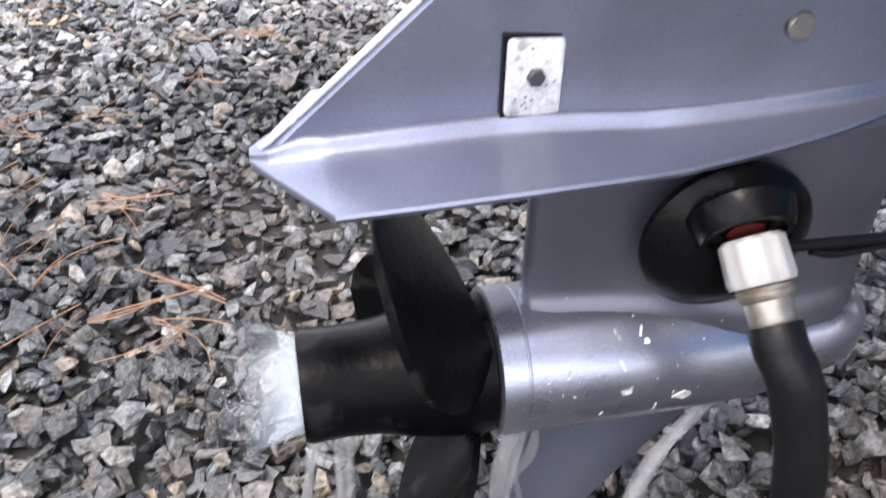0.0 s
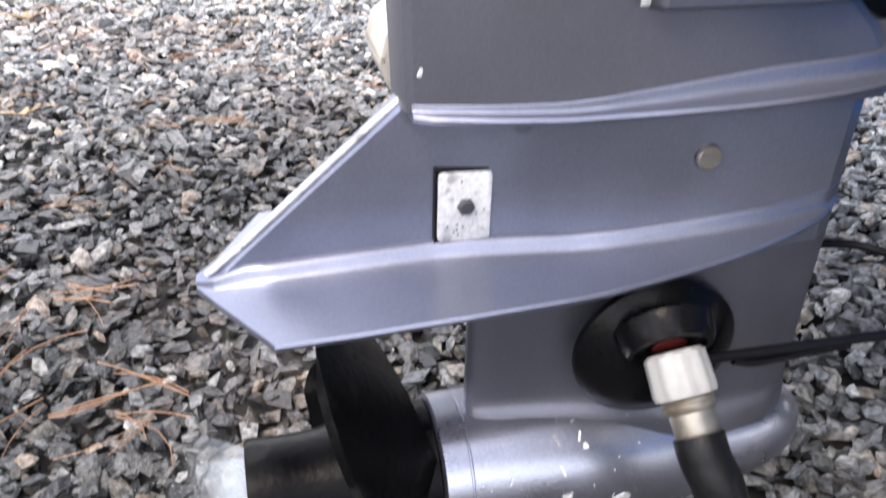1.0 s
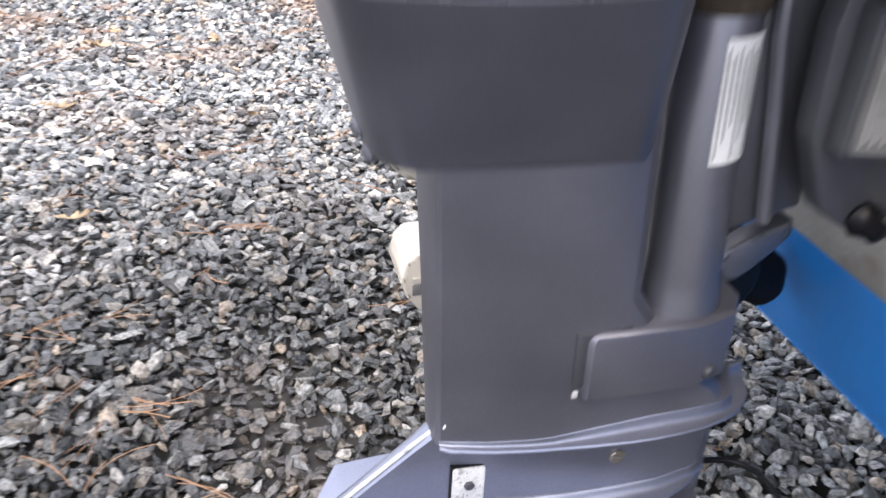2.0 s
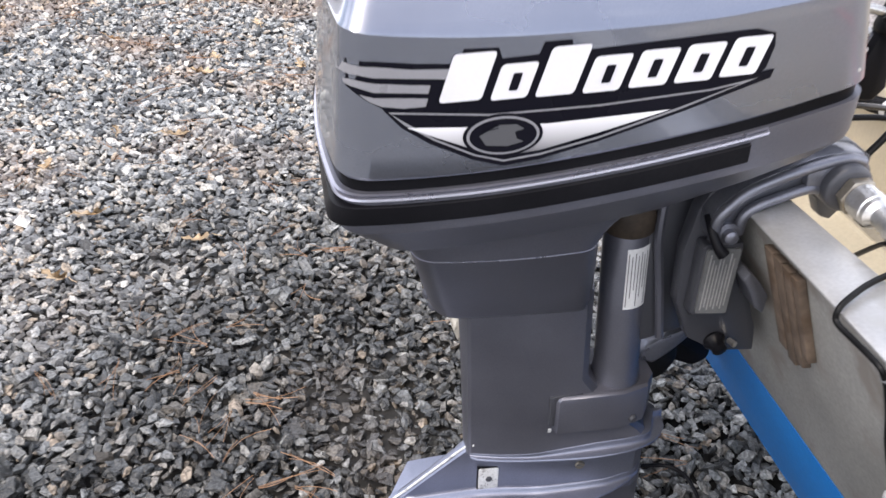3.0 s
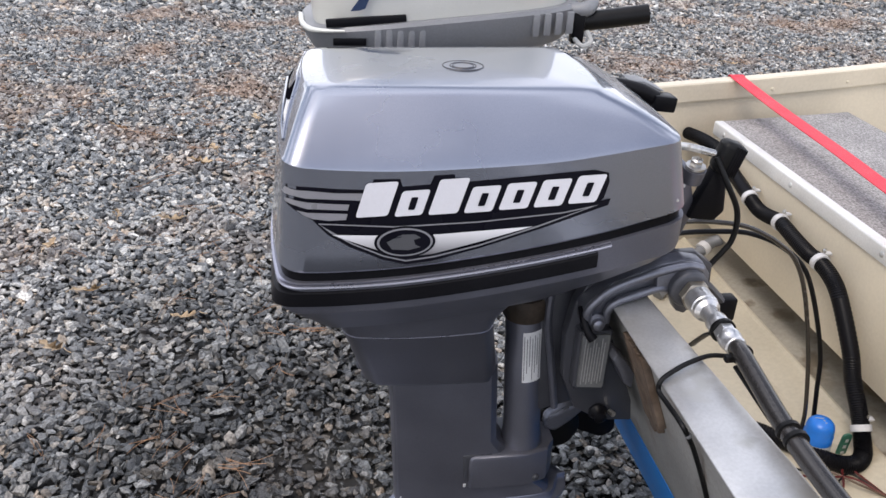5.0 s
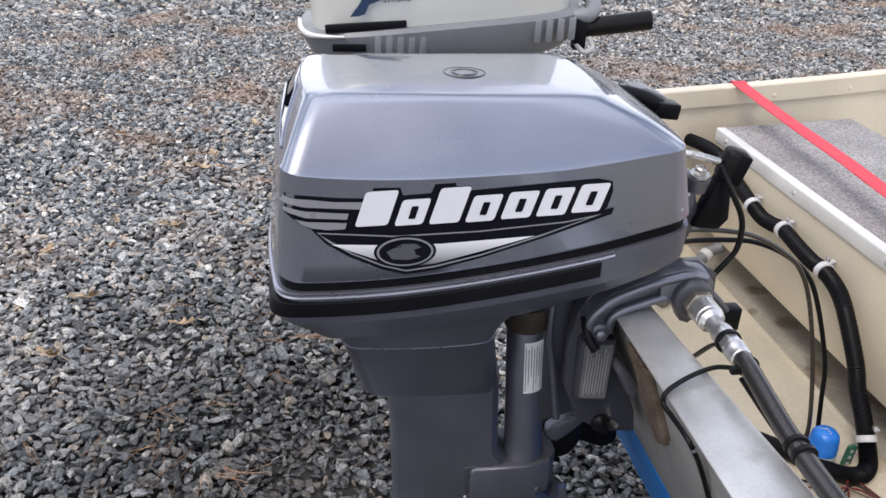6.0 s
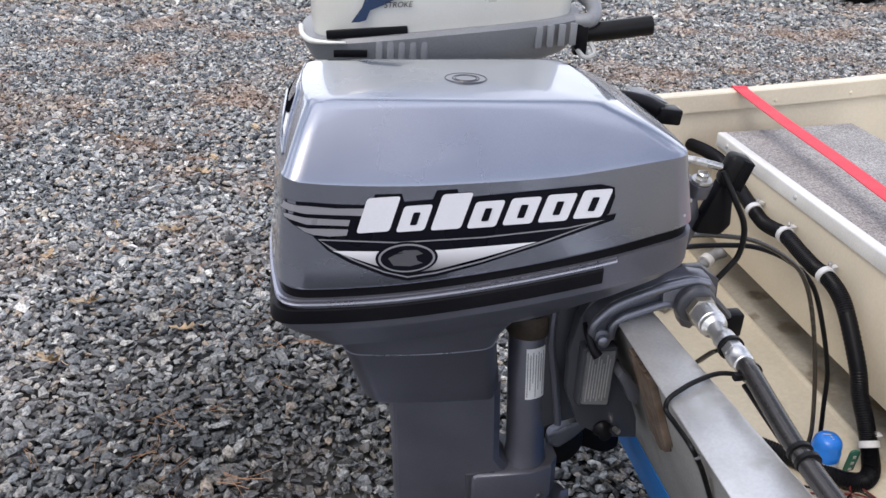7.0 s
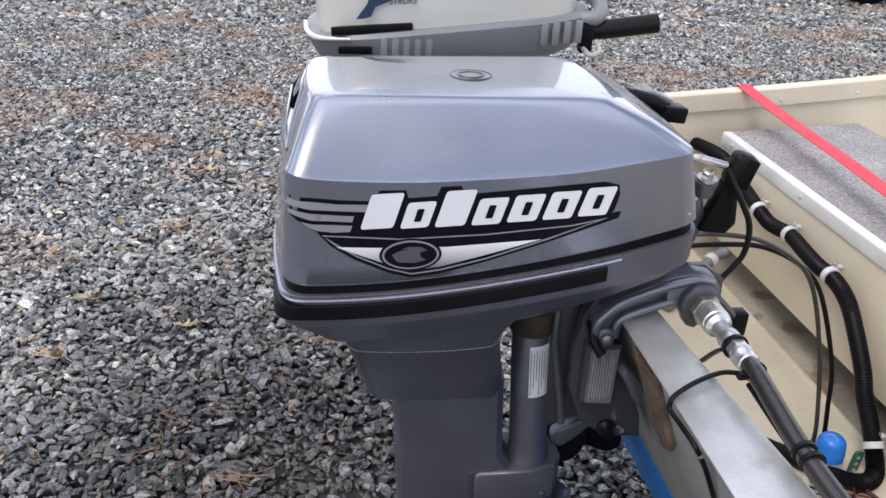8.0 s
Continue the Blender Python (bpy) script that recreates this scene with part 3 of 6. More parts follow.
def shell_ring(x0, xc, xf, x1, h, hf, r, z, bow=0.0015):
    """Plan outline with tight corners: rear middle, rear corner, front corner, front middle, half widths at rear and front, corner reach."""
    corners = [Vector((xf, hf)), Vector((xc, h)), Vector((xc, -h)), Vector((xf, -hf))]
    bulge = [Vector((0, bow)), Vector((x0 - xc, 0)), Vector((0, -bow)), Vector((x1 - xf, 0))]
    def side(k, t):
        return corners[k].lerp(corners[(k + 1) % 4], t) + bulge[k] * 4 * t * (1 - t)
    out = []
    for k in range(4):
        cut = r / (corners[(k + 1) % 4] - corners[k]).length
        nxt = r / (corners[(k + 2) % 4] - corners[(k + 1) % 4]).length
        for i in range(20):
            out.append(side(k, cut + (1 - 2 * cut) * i / 20))
        a, b, c = side(k, 1 - cut), corners[(k + 1) % 4], side((k + 1) % 4, nxt)
        for i in range(12):
            t = i / 12
            out.append(a * (1 - t) ** 2 + b * 2 * t * (1 - t) + c * t * t)
    return [Vector((p.x, CY + p.y, z(p.x) if callable(z) else z)) for p in out]


def cowl_bmesh():
    bottom = shell_ring(0.006, 0.019, 0.486, 0.495, 0.1525, 0.151, 0.026, zb)
    belt = shell_ring(0.018, 0.0265, 0.466, 0.472, 0.151, 0.15, 0.022, zbelt)
    belt_in = shell_ring(0.0205, 0.0285, 0.464, 0.47, 0.149, 0.148, 0.021, lambda x: zbelt(x) + 0.0035)
    top = lambda x: 1.2475 - 0.03 * max(x - 0.36, 0)
    ridge = shell_ring(0.049, 0.056, 0.385, 0.394, 0.089, 0.1, 0.016, top)
    ridge_in = shell_ring(0.0535, 0.0605, 0.381, 0.39, 0.085, 0.096, 0.016, lambda x: top(x) + 0.0026)
    rings = [mix_ring(bottom, belt, t) for t in (0, 0.03, 0.2, 0.4, 0.6, 0.8, 0.96)]
    rings[0] = [p + (Vector((0.25, CY, p.z)) - p) * 0.012 for p in rings[0]]
    # the bevelled shoulder swells slightly
    mids = []
    for t in (0.15, 0.35, 0.55, 0.75, 0.92):
        mids.append([p + Vector((0, 0, 0.0025 * math.sin(math.pi * t))) for p in mix_ring(belt_in, ridge, t)])
    rings += [belt, belt_in] + mids + [ridge, ridge_in]
    c = Vector((0.225, CY, 1.2525))
    for t in (0.12, 0.35, 0.6, 0.82, 0.95):
        rings.append([Vector((p.x + (c.x - p.x) * t, p.y + (c.y - p.y) * t, p.z + (1.2565 - p.z) * (1 - (1 - t) ** 2) * 0.9)) for p in ridge_in])
    return loft(rings)


def side_tree(bm):
    from mathutils.bvhtree import BVHTree
    return BVHTree.FromBMesh(bm)


def decal(name, poly, mat, parent, tree, lift, label="", cuts=0.012):
    """A printed shape, given in x and z, laid on the near side of the cowl."""
    bm = bmesh.new()
    bm.faces.new([bm.verts.new((x, 0, z)) for x, z in poly])
    x0, x1 = min(p[0] for p in poly), max(p[0] for p in poly)
    k = x0 + cuts
    while k < x1:
        bmesh.ops.bisect_plane(bm, geom=bm.verts[:] + bm.edges[:] + bm.faces[:], plane_co=(k, 0, 0), plane_no=(1, 0, 0))
        k += cuts
    for v in bm.verts:
        hit = tree.ray_cast(Vector((v.co.x, -1, v.co.z)), Vector((0, 1, 0)))
        v.co.y = (hit[0].y if hit[0] else tree.find_nearest(Vector((v.co.x, 0.3, v.co.z)))[0].y) - lift
    for f in bm.faces[:]:
        f.normal_update()
        if f.normal.y > 0:
            f.normal_flip()
    me = bpy.data.meshes.new(name)
    bm.to_mesh(me)
    bm.free()
    me.materials.append(mat)
    ob = new(name, me)
    ob.parent = parent
    ob.matrix_parent_inverse = parent.matrix_world.inverted()
    if label:
        ob["label"] = label
    return ob


def oval(cx, cz, rx, rz, n=36):
    return [(cx + rx * math.cos(2 * math.pi * i / n), cz + rz * math.sin(2 * math.pi * i / n)) for i in range(n)]


def rounded(poly, r, n=4):
    """Corners of a polygon cut round."""
    out = []
    k = len(poly)
    for i in range(k):
        a, b, c = (Vector(poly[(i + d) % k]) for d in (-1, 0, 1))
        u, w = (a - b), (c - b)
        d = min(r, u.length * 0.45, w.length * 0.45)
        p, q = b + u.normalized() * d, b + w.normalized() * d
        for j in range(n + 1):
            t = j / n
            out.append(tuple((1 - t) ** 2 * p + 2 * t * (1 - t) * b + t * t * q))
    return out


def build_decals(cowl, tree):
    base = decal("decal_backing", [(0.09, 1.12), (0.097, 1.146), (0.114, 1.148), (0.12, 1.17), (0.148, 1.17), (0.151, 1.161), (0.181, 1.163), (0.185, 1.173),
                                   (0.207, 1.174), (0.209, 1.164), (0.364, 1.176), (0.381, 1.172), (0.383, 1.161), (0.379, 1.142), (0.37, 1.132), (0.205, 1.115)],
                 D_BLACK, cowl, tree, 0.0006, "black printed backing of the side graphic")
    decal("stripe_backing", [(0.0165, 1.166), (0.0239, 1.1641), (0.0327, 1.1646), (0.0412, 1.1634), (0.05, 1.163), (0.079, 1.16), (0.116, 1.158), (0.1, 1.12), (0.056, 1.124), (0.046, 1.1293), (0.0347, 1.1373), (0.0273, 1.1427), (0.0199, 1.148), (0.0165, 1.15)],
          D_BLACK, cowl, tree, 0.0005)
    for poly in ([(0.017, 1.159), (0.0268, 1.161), (0.0383, 1.1597), (0.05, 1.159), (0.079, 1.1555), (0.114, 1.1545), (0.111, 1.146), (0.078, 1.148), (0.049, 1.15), (0.0352, 1.1528), (0.0235, 1.1529), (0.017, 1.151)],
                 [(0.0221, 1.1475), (0.0322, 1.1489), (0.05, 1.1455), (0.078, 1.143), (0.094, 1.142), (0.092, 1.135), (0.078, 1.136), (0.049, 1.138), (0.0377, 1.1417), (0.0273, 1.144)],
                 [(0.0375, 1.1366), (0.05, 1.1335), (0.078, 1.132), (0.092, 1.131), (0.09, 1.124), (0.072, 1.1235), (0.055, 1.126), (0.046, 1.1299)]):
        decal("stripe", poly, D_GREY, cowl, tree, 0.001, "grey stripe of the side graphic", cuts=0.005)
    # seven slanted white blocks stand for the maker's word
    blocks = [(0.1, 0.137, 1.1265, 1.1665), (0.142, 0.1745, 1.1265, 1.1565), (0.179, 0.214, 1.1275, 1.169), (0.2185, 0.2525, 1.1285, 1.1595),
              (0.2575, 0.2925, 1.131, 1.1625), (0.297, 0.332, 1.133, 1.1655), (0.3365, 0.3715, 1.136, 1.1695)]
    for x0, x1, z0, z1 in blocks:
        s = (z1 - z0) * 0.3
        decal("block", rounded([(x0, z0), (x1 - 0.002, z0 + 0.0015), (x1 + s - 0.002, z1 + 0.0015), (x0 + s, z1)], 0.004), D_WHITE, base, tree, 0.0016,
              "white slanted block of the side graphic")
        # a dark slanted slot in each of the low blocks
        if z1 - z0 < 0.035:
            w, h = (x1 - x0), (z1 - z0)
            a0, a1, b0, b1 = x0 + w * 0.37 + s * 0.3, x0 + w * 0.6 + s * 0.3, z0 + h * 0.27, z0 + h * 0.76
            decal("slot", rounded([(a0, b0), (a1, b0), (a1 + s * 0.45, b1), (a0 + s * 0.45, b1)], 0.0015), D_BLACK, base, tree, 0.0021)
    shield = decal("shield", [(0.055, 1.124), (0.143, 1.118), (0.236, 1.121), (0.331, 1.129), (0.387, 1.141), (0.385, 1.133), (0.308, 1.106), (0.238, 1.084),
                              (0.188, 1.071), (0.156, 1.067), (0.131, 1.074), (0.094, 1.091), (0.07, 1.107)], D_BLACK, cowl, tree, 0.0009, "black pointed shield graphic")
    decal("pinstripe", [(0.06, 1.121), (0.143, 1.115), (0.236, 1.118), (0.332, 1.126), (0.374, 1.134), (0.307, 1.109), (0.238, 1.087), (0.188, 1.075),
                        (0.156, 1.071), (0.131, 1.078), (0.097, 1.094), (0.073, 1.109)], D_GREY, shield, tree, 0.0013)
    decal("inner_field", [(0.062, 1.1195), (0.143, 1.1135), (0.236, 1.1165), (0.332, 1.1245), (0.36, 1.13), (0.307, 1.1115), (0.238, 1.0892), (0.188, 1.0772),
                          (0.156, 1.073), (0.131, 1.08), (0.098, 1.0957), (0.075, 1.1107)], D_BLACK, shield, tree, 0.0017)
    decal("faded_panel", [(0.075, 1.107), (0.119, 1.105), (0.193, 1.104), (0.299, 1.11), (0.238, 1.093), (0.187, 1.08), (0.156, 1.077), (0.131, 1.084),
                          (0.099, 1.097)], D_FADE, shield, tree, 0.0021, "white panel fading to black in dots")
    for i, (rx, rz, mat) in enumerate(((0.034, 0.0195, D_BLACK), (0.031, 0.0172, D_GREY), (0.0285, 0.0152, D_BLACK))):
        decal("emblem_ring", oval(0.1545, 1.096, rx, rz), mat, shield, tree, 0.0026 + 0.0004 * i)
    decal("emblem", [(0.134, 1.097), (0.15, 1.106), (0.165, 1.106), (0.172, 1.1015), (0.164, 1.099), (0.166, 1.093), (0.172, 1.09), (0.158, 1.0865), (0.14, 1.088)],
          D_DIM, shield, tree, 0.004, "grey abstract emblem")
    for k in range(3):
        decal("emblem_bar", [(0.136, 1.1005 + 0.0022 * k), (0.15, 1.103 + 0.0022 * k), (0.15, 1.1038 + 0.0022 * k), (0.136, 1.1013 + 0.0022 * k)], D_BLACK, shield, tree, 0.0044)


def strip_ring(grow, d, rear=0.0, r=0.026):
    """A line round the pan, d below the cowl's lower edge and grow outside it."""
    return shell_ring(0.006 - grow + (0.011 if rear else 0.0) - rear, 0.019 - grow - rear, 0.486 + grow, 0.495 + grow, 0.1525 + grow, 0.151 + grow, r, lambda x: zb(x) - d)


def build_motor():
    motor = thing("outboard_motor", (0.25, CY, 0.2), "dark grey outboard motor clamped to a boat transom", "outboard motor")
    bm = cowl_bmesh()
    tree = side_tree(bm)
    cowl = part("cowl", bm, PAINT, motor, "glossy dark grey engine cowl with bevelled shoulders", 28)
    build_decals(cowl, tree)
    # the rear grip: the shade of its hollow is a near-black patch on the slope
    def rear(y, z, h):
        hit = tree.ray_cast(Vector((-1, y, z)), Vector((1, 0, 0)))[0]
        return Vector(((hit.x if hit else 0.03) - h, y, z + 0.6 * h))
    def rear_patch(poly, h):
        return loft([[rear(y, z, -0.004) for y, z in poly], [rear(y, z, h) for y, z in poly]])
    part("rear_shade_patch", rear_patch([(0.425, 1.222), (0.44, 1.2355), (0.46, 1.2385), (0.55, 1.2385), (0.55, 1.212), (0.46, 1.212), (0.44, 1.216)], 0.0012), HOLLOW_SHADE, cowl, "near-black patch painted as the shade inside the rear grip")
    part("pale_patch", rear_patch([(0.388, 1.2055), (0.422, 1.2205), (0.438, 1.2145), (0.42, 1.206)], 0.0013), LABEL, cowl, "pale patch at the inner corner of the grip")
    part("rear_lip", sweep([rear(y, z, 0.0005) for y, z in ((0.55, 1.241), (0.46, 1.241), (0.436, 1.2375), (0.41, 1.222), (0.38, 1.205), (0.36, 1.197))], lambda t: 0.003 * (1 - 0.6 * t), 8), PAINT, cowl)
    part("rear_lip", sweep([rear(y, z, 0.0005) for y, z in ((0.55, 1.209), (0.46, 1.2085), (0.43, 1.204), (0.4, 1.199), (0.36, 1.196))], lambda t: 0.0032 * (1 - 0.6 * t), 8), PAINT, cowl)
    # a small round badge pressed into the top
    for r, w in ((0.021, 0.0012), (0.0135, 0.001), (0.011, 0.0008)):
        ring = [[Vector((0.236 + (r + dx) * 1.15 * math.cos(a), 0.44 + (r + dx) * math.sin(a), 1.2552 + dz)) for a in (2 * math.pi * i / 40 for i in range(40))]
                for dx, dz in ((-w, 0), (0, 0.0012), (w, 0))]
        part("badge_ring", loft(ring, cap=False), PAINT_DARK, cowl)
    for x, z, r in ((0.481, 1.146, 0.0026), (0.47, 1.134, 0.0018), (0.0135, 1.108, 0.004), (0.0118, 1.1, 0.003)):
        hit = tree.ray_cast(Vector((x, -1, z)), Vector((0, 1, 0)))[0]
        y = hit.y if hit else 0.4
        part("paint_chip", revolve([(r, 0), (r * 0.8, 0.0006)], (x, y, z), (0, -1, 0), 9), WHITE, cowl, "pale chip in the paint")

    # seam, chrome line and rubber band below the cowl
    part("seam", loft([strip_ring(-0.0035, -0.001), strip_ring(-0.0035, 0.0125)], cap=False), BLACK, motor, "dark seam between cowl and pan")
    pan_rings = [strip_ring(-0.0035, 0.0112), strip_ring(0.0005, 0.012), strip_ring(0.0005, 0.046), strip_ring(-0.0005, 0.052), strip_ring(-0.003, 0.055)]
    pan_rings += [shell_ring(a, a + 0.012, b - 0.012, b, h, h, r, (lambda x, d=d: zb(x) - d)) for d, a, b, h, r in ((0.064, 0.014, 0.488, 0.143, 0.036), (0.078, 0.03, 0.445, 0.131, 0.034), (0.094, 0.046, 0.365, 0.119, 0.03))]
    z_seam = lambda x: 0.931 + 0.006 * ((x - 0.2) / 0.11) ** 2
    pan_rings += [shell_ring(a, a + 0.008, b - 0.009, b, h, h, r, (lambda x, d=d: z_seam(x) + d)) for d, a, b, h, r in ((0.044, 0.0585, 0.314, 0.1105, 0.026), (0.03, 0.066, 0.302, 0.1055, 0.023), (0.016, 0.074, 0.2925, 0.1015, 0.021), (0.0006, 0.0825, 0.287, 0.0983, 0.02))]
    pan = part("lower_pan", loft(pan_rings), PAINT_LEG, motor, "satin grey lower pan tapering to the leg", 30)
    def strip(name, rows, mat, lab, end):
        b = loft([strip_ring(g, d, e) for g, d, e in rows], cap=False)
        bmesh.ops.bisect_plane(b, geom=b.verts[:] + b.edges[:] + b.faces[:], plane_co=(end, 0, 0), plane_no=(1, 0, 0), clear_outer=True)
        return part(name, b, mat, pan, lab, 50)
    strip("trim_edge", ((0.0, 0.0118, 0), (0.0022, 0.0124, 0), (0.0012, 0.0134, 0)), TRIM, "thin bright lip under the seam", 0.395)
    strip("chrome_line", ((0.0, 0.0148, 0), (0.0024, 0.0158, 0), (0.003, 0.0178, 0), (0.0018, 0.0194, 0), (0.0, 0.02, 0)), TRIM, "bright metal trim line", 0.396)
    strip("rubber_band", ((0.0, 0.022, 0.002), (0.0032, 0.024, 0.006), (0.0038, 0.034, 0.009), (0.0036, 0.0405, 0.009), (0.0, 0.0425, 0.002)), BLACK, "black bumper band round the pan", 0.381)

    # exhaust housing and leg
    def leg_ring(z, x0, x1, rear, front):
        near = [(x0, rear * 0.62), (x0 + 0.0015, rear * 0.85), (x0 + 0.005, rear), (x0 + 0.04, rear + (front - rear) * 0.42), (x0 + 0.09, rear + (front - rear) * 0.8),
                (x1 - 0.035, front), (x1 - 0.014, front * 0.95), (x1 - 0.004, front * 0.75), (x1, front * 0.4)]
        return [Vector((x, CY - y, z)) for x, y in near] + [Vector((x, CY + y, z)) for x, y in reversed(near)]
    # the upper housing narrows from the pan down to the leg
    house_top = shell_ring(0.0825, 0.0905, 0.279, 0.29, 0.098, 0.098, 0.02, z_seam)
    house_low = shell_ring(0.116, 0.124, 0.297, 0.31, 0.0425, 0.0475, 0.017, 0.823)
    house = [mix_ring(house_top, house_low, t) for t in (0, 0.03, 0.25, 0.5, 0.75, 1)]
    house += [shell_ring(0.12, 0.128, 0.297, 0.3105, 0.0405, 0.046, 0.017, 0.8175), shell_ring(0.128, 0.135, 0.297, 0.3105, 0.0385, 0.045, 0.015, 0.8145), shell_ring(0.15, 0.156, 0.296, 0.307, 0.036, 0.044, 0.012, 0.8125)]
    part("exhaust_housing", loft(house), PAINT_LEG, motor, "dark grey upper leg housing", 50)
    lip = lambda g, d: shell_ring(0.0825 - g, 0.0905 - g, 0.278 + g, 0.2875 + g, 0.098 + g, 0.098 + g, 0.02, lambda x: z_seam(x) + d)
    part("seam_lip", loft([lip(0.0, 0.0008), lip(0.0007, 0.0002), lip(0.0007, -0.0006), lip(-0.0002, -0.0014)], cap=False), TRIM, motor, "pale edge of the housing joint")
    for x, z in ((0.112, 0.834), (0.1185, 0.817)):
        part("housing_lug", revolve([(0.007, 0), (0.007, 0.004), (0.004, 0.006)], (x + 0.004, CY - 0.012, z), (-1, -0.35, 0), 12), PAINT_LEG, motor)

    leg = [leg_ring(z, a, c, r, f) for z, a, c, r, f in ((0.835, 0.156, 0.31, 0.035, 0.0435), (0.8, 0.157, 0.312, 0.0335, 0.0435), (0.7, 0.1625, 0.318, 0.027, 0.042),
                                                        (0.64, 0.165, 0.36, 0.0235, 0.041), (0.6, 0.167, 0.405, 0.0205, 0.041), (0.575, 0.168, 0.42, 0.0195, 0.041), (0.5675, 0.1685, 0.42, 0.0193, 0.041))]
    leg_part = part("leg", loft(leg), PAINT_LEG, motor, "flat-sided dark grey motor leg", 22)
    for x, z in ((0.1755, 0.588), (0.206, 0.584)):
        part("paint_chip", box((0.0022, 0.0012, 0.0045), (x, CY - 0.0205 - (x - 0.175) * 0.17, z), 0.0005, pose(0, 0, 0, 0, 20, 4)), ZINC, leg_part, "pale scratch in the paint")
    # mount cover with its step
    b = loft([[Vector((x, CY + s * y, z)) for x, y, s in
              ((x0, 0.036, -1), (x0 + 0.006, h, -1), (0.36, h + 0.001, -1), (0.395, h * 0.8, -1), (0.408, h * 0.4, -1), (0.408, h * 0.4, 1), (0.395, h * 0.8, 1), (0.36, h + 0.001, 1), (x0 + 0.006, h, 1), (x0, 0.036, 1))]
              for z, x0, h in ((0.616, 0.272, 0.041), (0.619, 0.271, 0.047), (0.67, 0.2705, 0.047), (0.675, 0.273, 0.0455), (0.678, 0.278, 0.041))])
    cover = part("mount_cover", b, PAINT_LEG, motor, "raised grey cover of the lower mount", 35)
    # shade round the cover, drawn as a dark strip on the leg
    part("cover_shade_strip", prism([(0.2645, 0.678), (0.29, 0.6795), (0.308, 0.68), (0.308, 0.672), (0.276, 0.668), (0.276, 0.628), (0.267, 0.628)], 1, CY - 0.0418, CY - 0.03, 0.0015), PAINT_DARK, cover, "dark strip painted as the shade round the cover")
    part("cover_bolt", revolve([(0.006, 0), (0.006, 0.003), (0.004, 0.005)], (0.378, CY - 0.042, 0.628), (0.2, -1, 0), 12), PAINT_DARK, cover)
    part("chip", box((0.0045, 0.0012, 0.0065), (0.2685, CY - 0.0425, 0.6225), 0.0004), ZINC, cover, "pale chip at the corner")
    # swivel tube
    ax = Vector((0.013, 0, -0.21)).normalized()
    tube_prof = [(0.0265, 0), (0.028, 0.003), (0.028, 0.2), (0.029, 0.21), (0.031, 0.222), (0.032, 0.238)]
    swivel = part("swivel_tube", revolve(tube_prof, (0.346, CY - 0.008, 0.905), ax, 32), PAINT_LEG, motor, "round grey swivel tube")
    part("tube_collar", revolve([(0.03, -0.03), (0.032, -0.02), (0.032, 0.0), (0.03, 0.004)], (0.346, CY - 0.008, 0.905), ax, 28), RUST, motor, "rust-stained collar")
    # warning label with unreadable lines, bent round the tube
    def on_tube(u, v, lift):
        a = -math.pi / 2 + u
        base = Vector((0.346, CY - 0.008, 0.905)) + ax * v
        return base + Vector((math.cos(a), math.sin(a), 0.1 * math.cos(a))) * (0.0282 + lift)
    def tube_patch(u0, u1, v0, v1, lift):
        b = bmesh.new()
        rows = [[b.verts.new(on_tube(u0 + (u1 - u0) * i / 8, v, lift)) for i in range(9)] for v in (v0, (v0 + v1) / 2, v1)]
        for a, c in zip(rows, rows[1:]):
            for i in range(8):
                b.faces.new((a[i], a[i + 1], c[i + 1], c[i]))
        return b
    label = part("label", tube_patch(-0.32, 1.3, 0.018, 0.103, 0.0006), LABEL, swivel, "white warning label with unreadable small print")
    for k in range(11):
        part("print_line", tube_patch(-0.24 + 0.132 * k - 0.018, -0.24 + 0.132 * k + 0.018, 0.024 + 0.004 * (k % 2), 0.099 - 0.012 * (k % 3), 0.0011), INK, label)

    # splash plate
    def blade_plate(name, stations, mat, lab):
        """stations: x, inner half width, outer half width, height at the root, height at the rim."""
        rings = []
        for x, wi, wo, zr, zo in stations:
            sec = []
            # a rounded shoulder at the root, a hollow below it, then the flat of the plate
            for t, h in ((0, 1), (0.03, 0.98), (0.06, 0.92), (0.085, 0.8), (0.105, 0.64), (0.13, 0.47), (0.17, 0.33), (0.24, 0.22), (0.35, 0.14), (0.5, 0.09), (0.67, 0.05), (0.85, 0.02), (1, 0)):
                sec.append((wi + (wo - wi) * t, zo + (zr - zo) * h))
            sec += [(wo + 0.001, zo - 0.0015), (wo, zo - 0.004), (wi, zo - 0.005)]
            rings.append([Vector((x, CY - w, z)) for w, z in sec] + [Vector((x, CY + w, z)) for w, z in reversed(sec)])
        return part(name, loft(rings), mat, motor, lab, 32)
    def line_at(table, x):
        return float(np.interp(x, [a for a, _ in table], [b for _, b in table]))
    def dense(table, look_up=curve_at):
        """Stations every few millimetres between those of a short table of (x, outer half width)."""
        xs = sorted({round(a, 5) for a, _ in table} | {round(table[0][0] + 0.008 * i, 5) for i in range(1, 60) if table[0][0] + 0.008 * i < table[-1][0]})
        return [(x, 0, look_up(table, x)) for x in xs]
    LEG_LINE = [(0.168, 0.012), (0.1695, 0.0166), (0.173, 0.0195), (0.208, 0.0285), (0.258, 0.0367), (0.385, 0.041), (0.406, 0.039), (0.416, 0.0307), (0.42, 0.0164), (0.4215, 0.001)]
    STRUT_LINE = [(0.069, 0.003), (0.072, 0.008), (0.185, 0.0108), (0.225, 0.0165), (0.275, 0.0258), (0.325, 0.0313), (0.36, 0.034), (0.4, 0.0299), (0.414, 0.0204), (0.422, 0.005)]
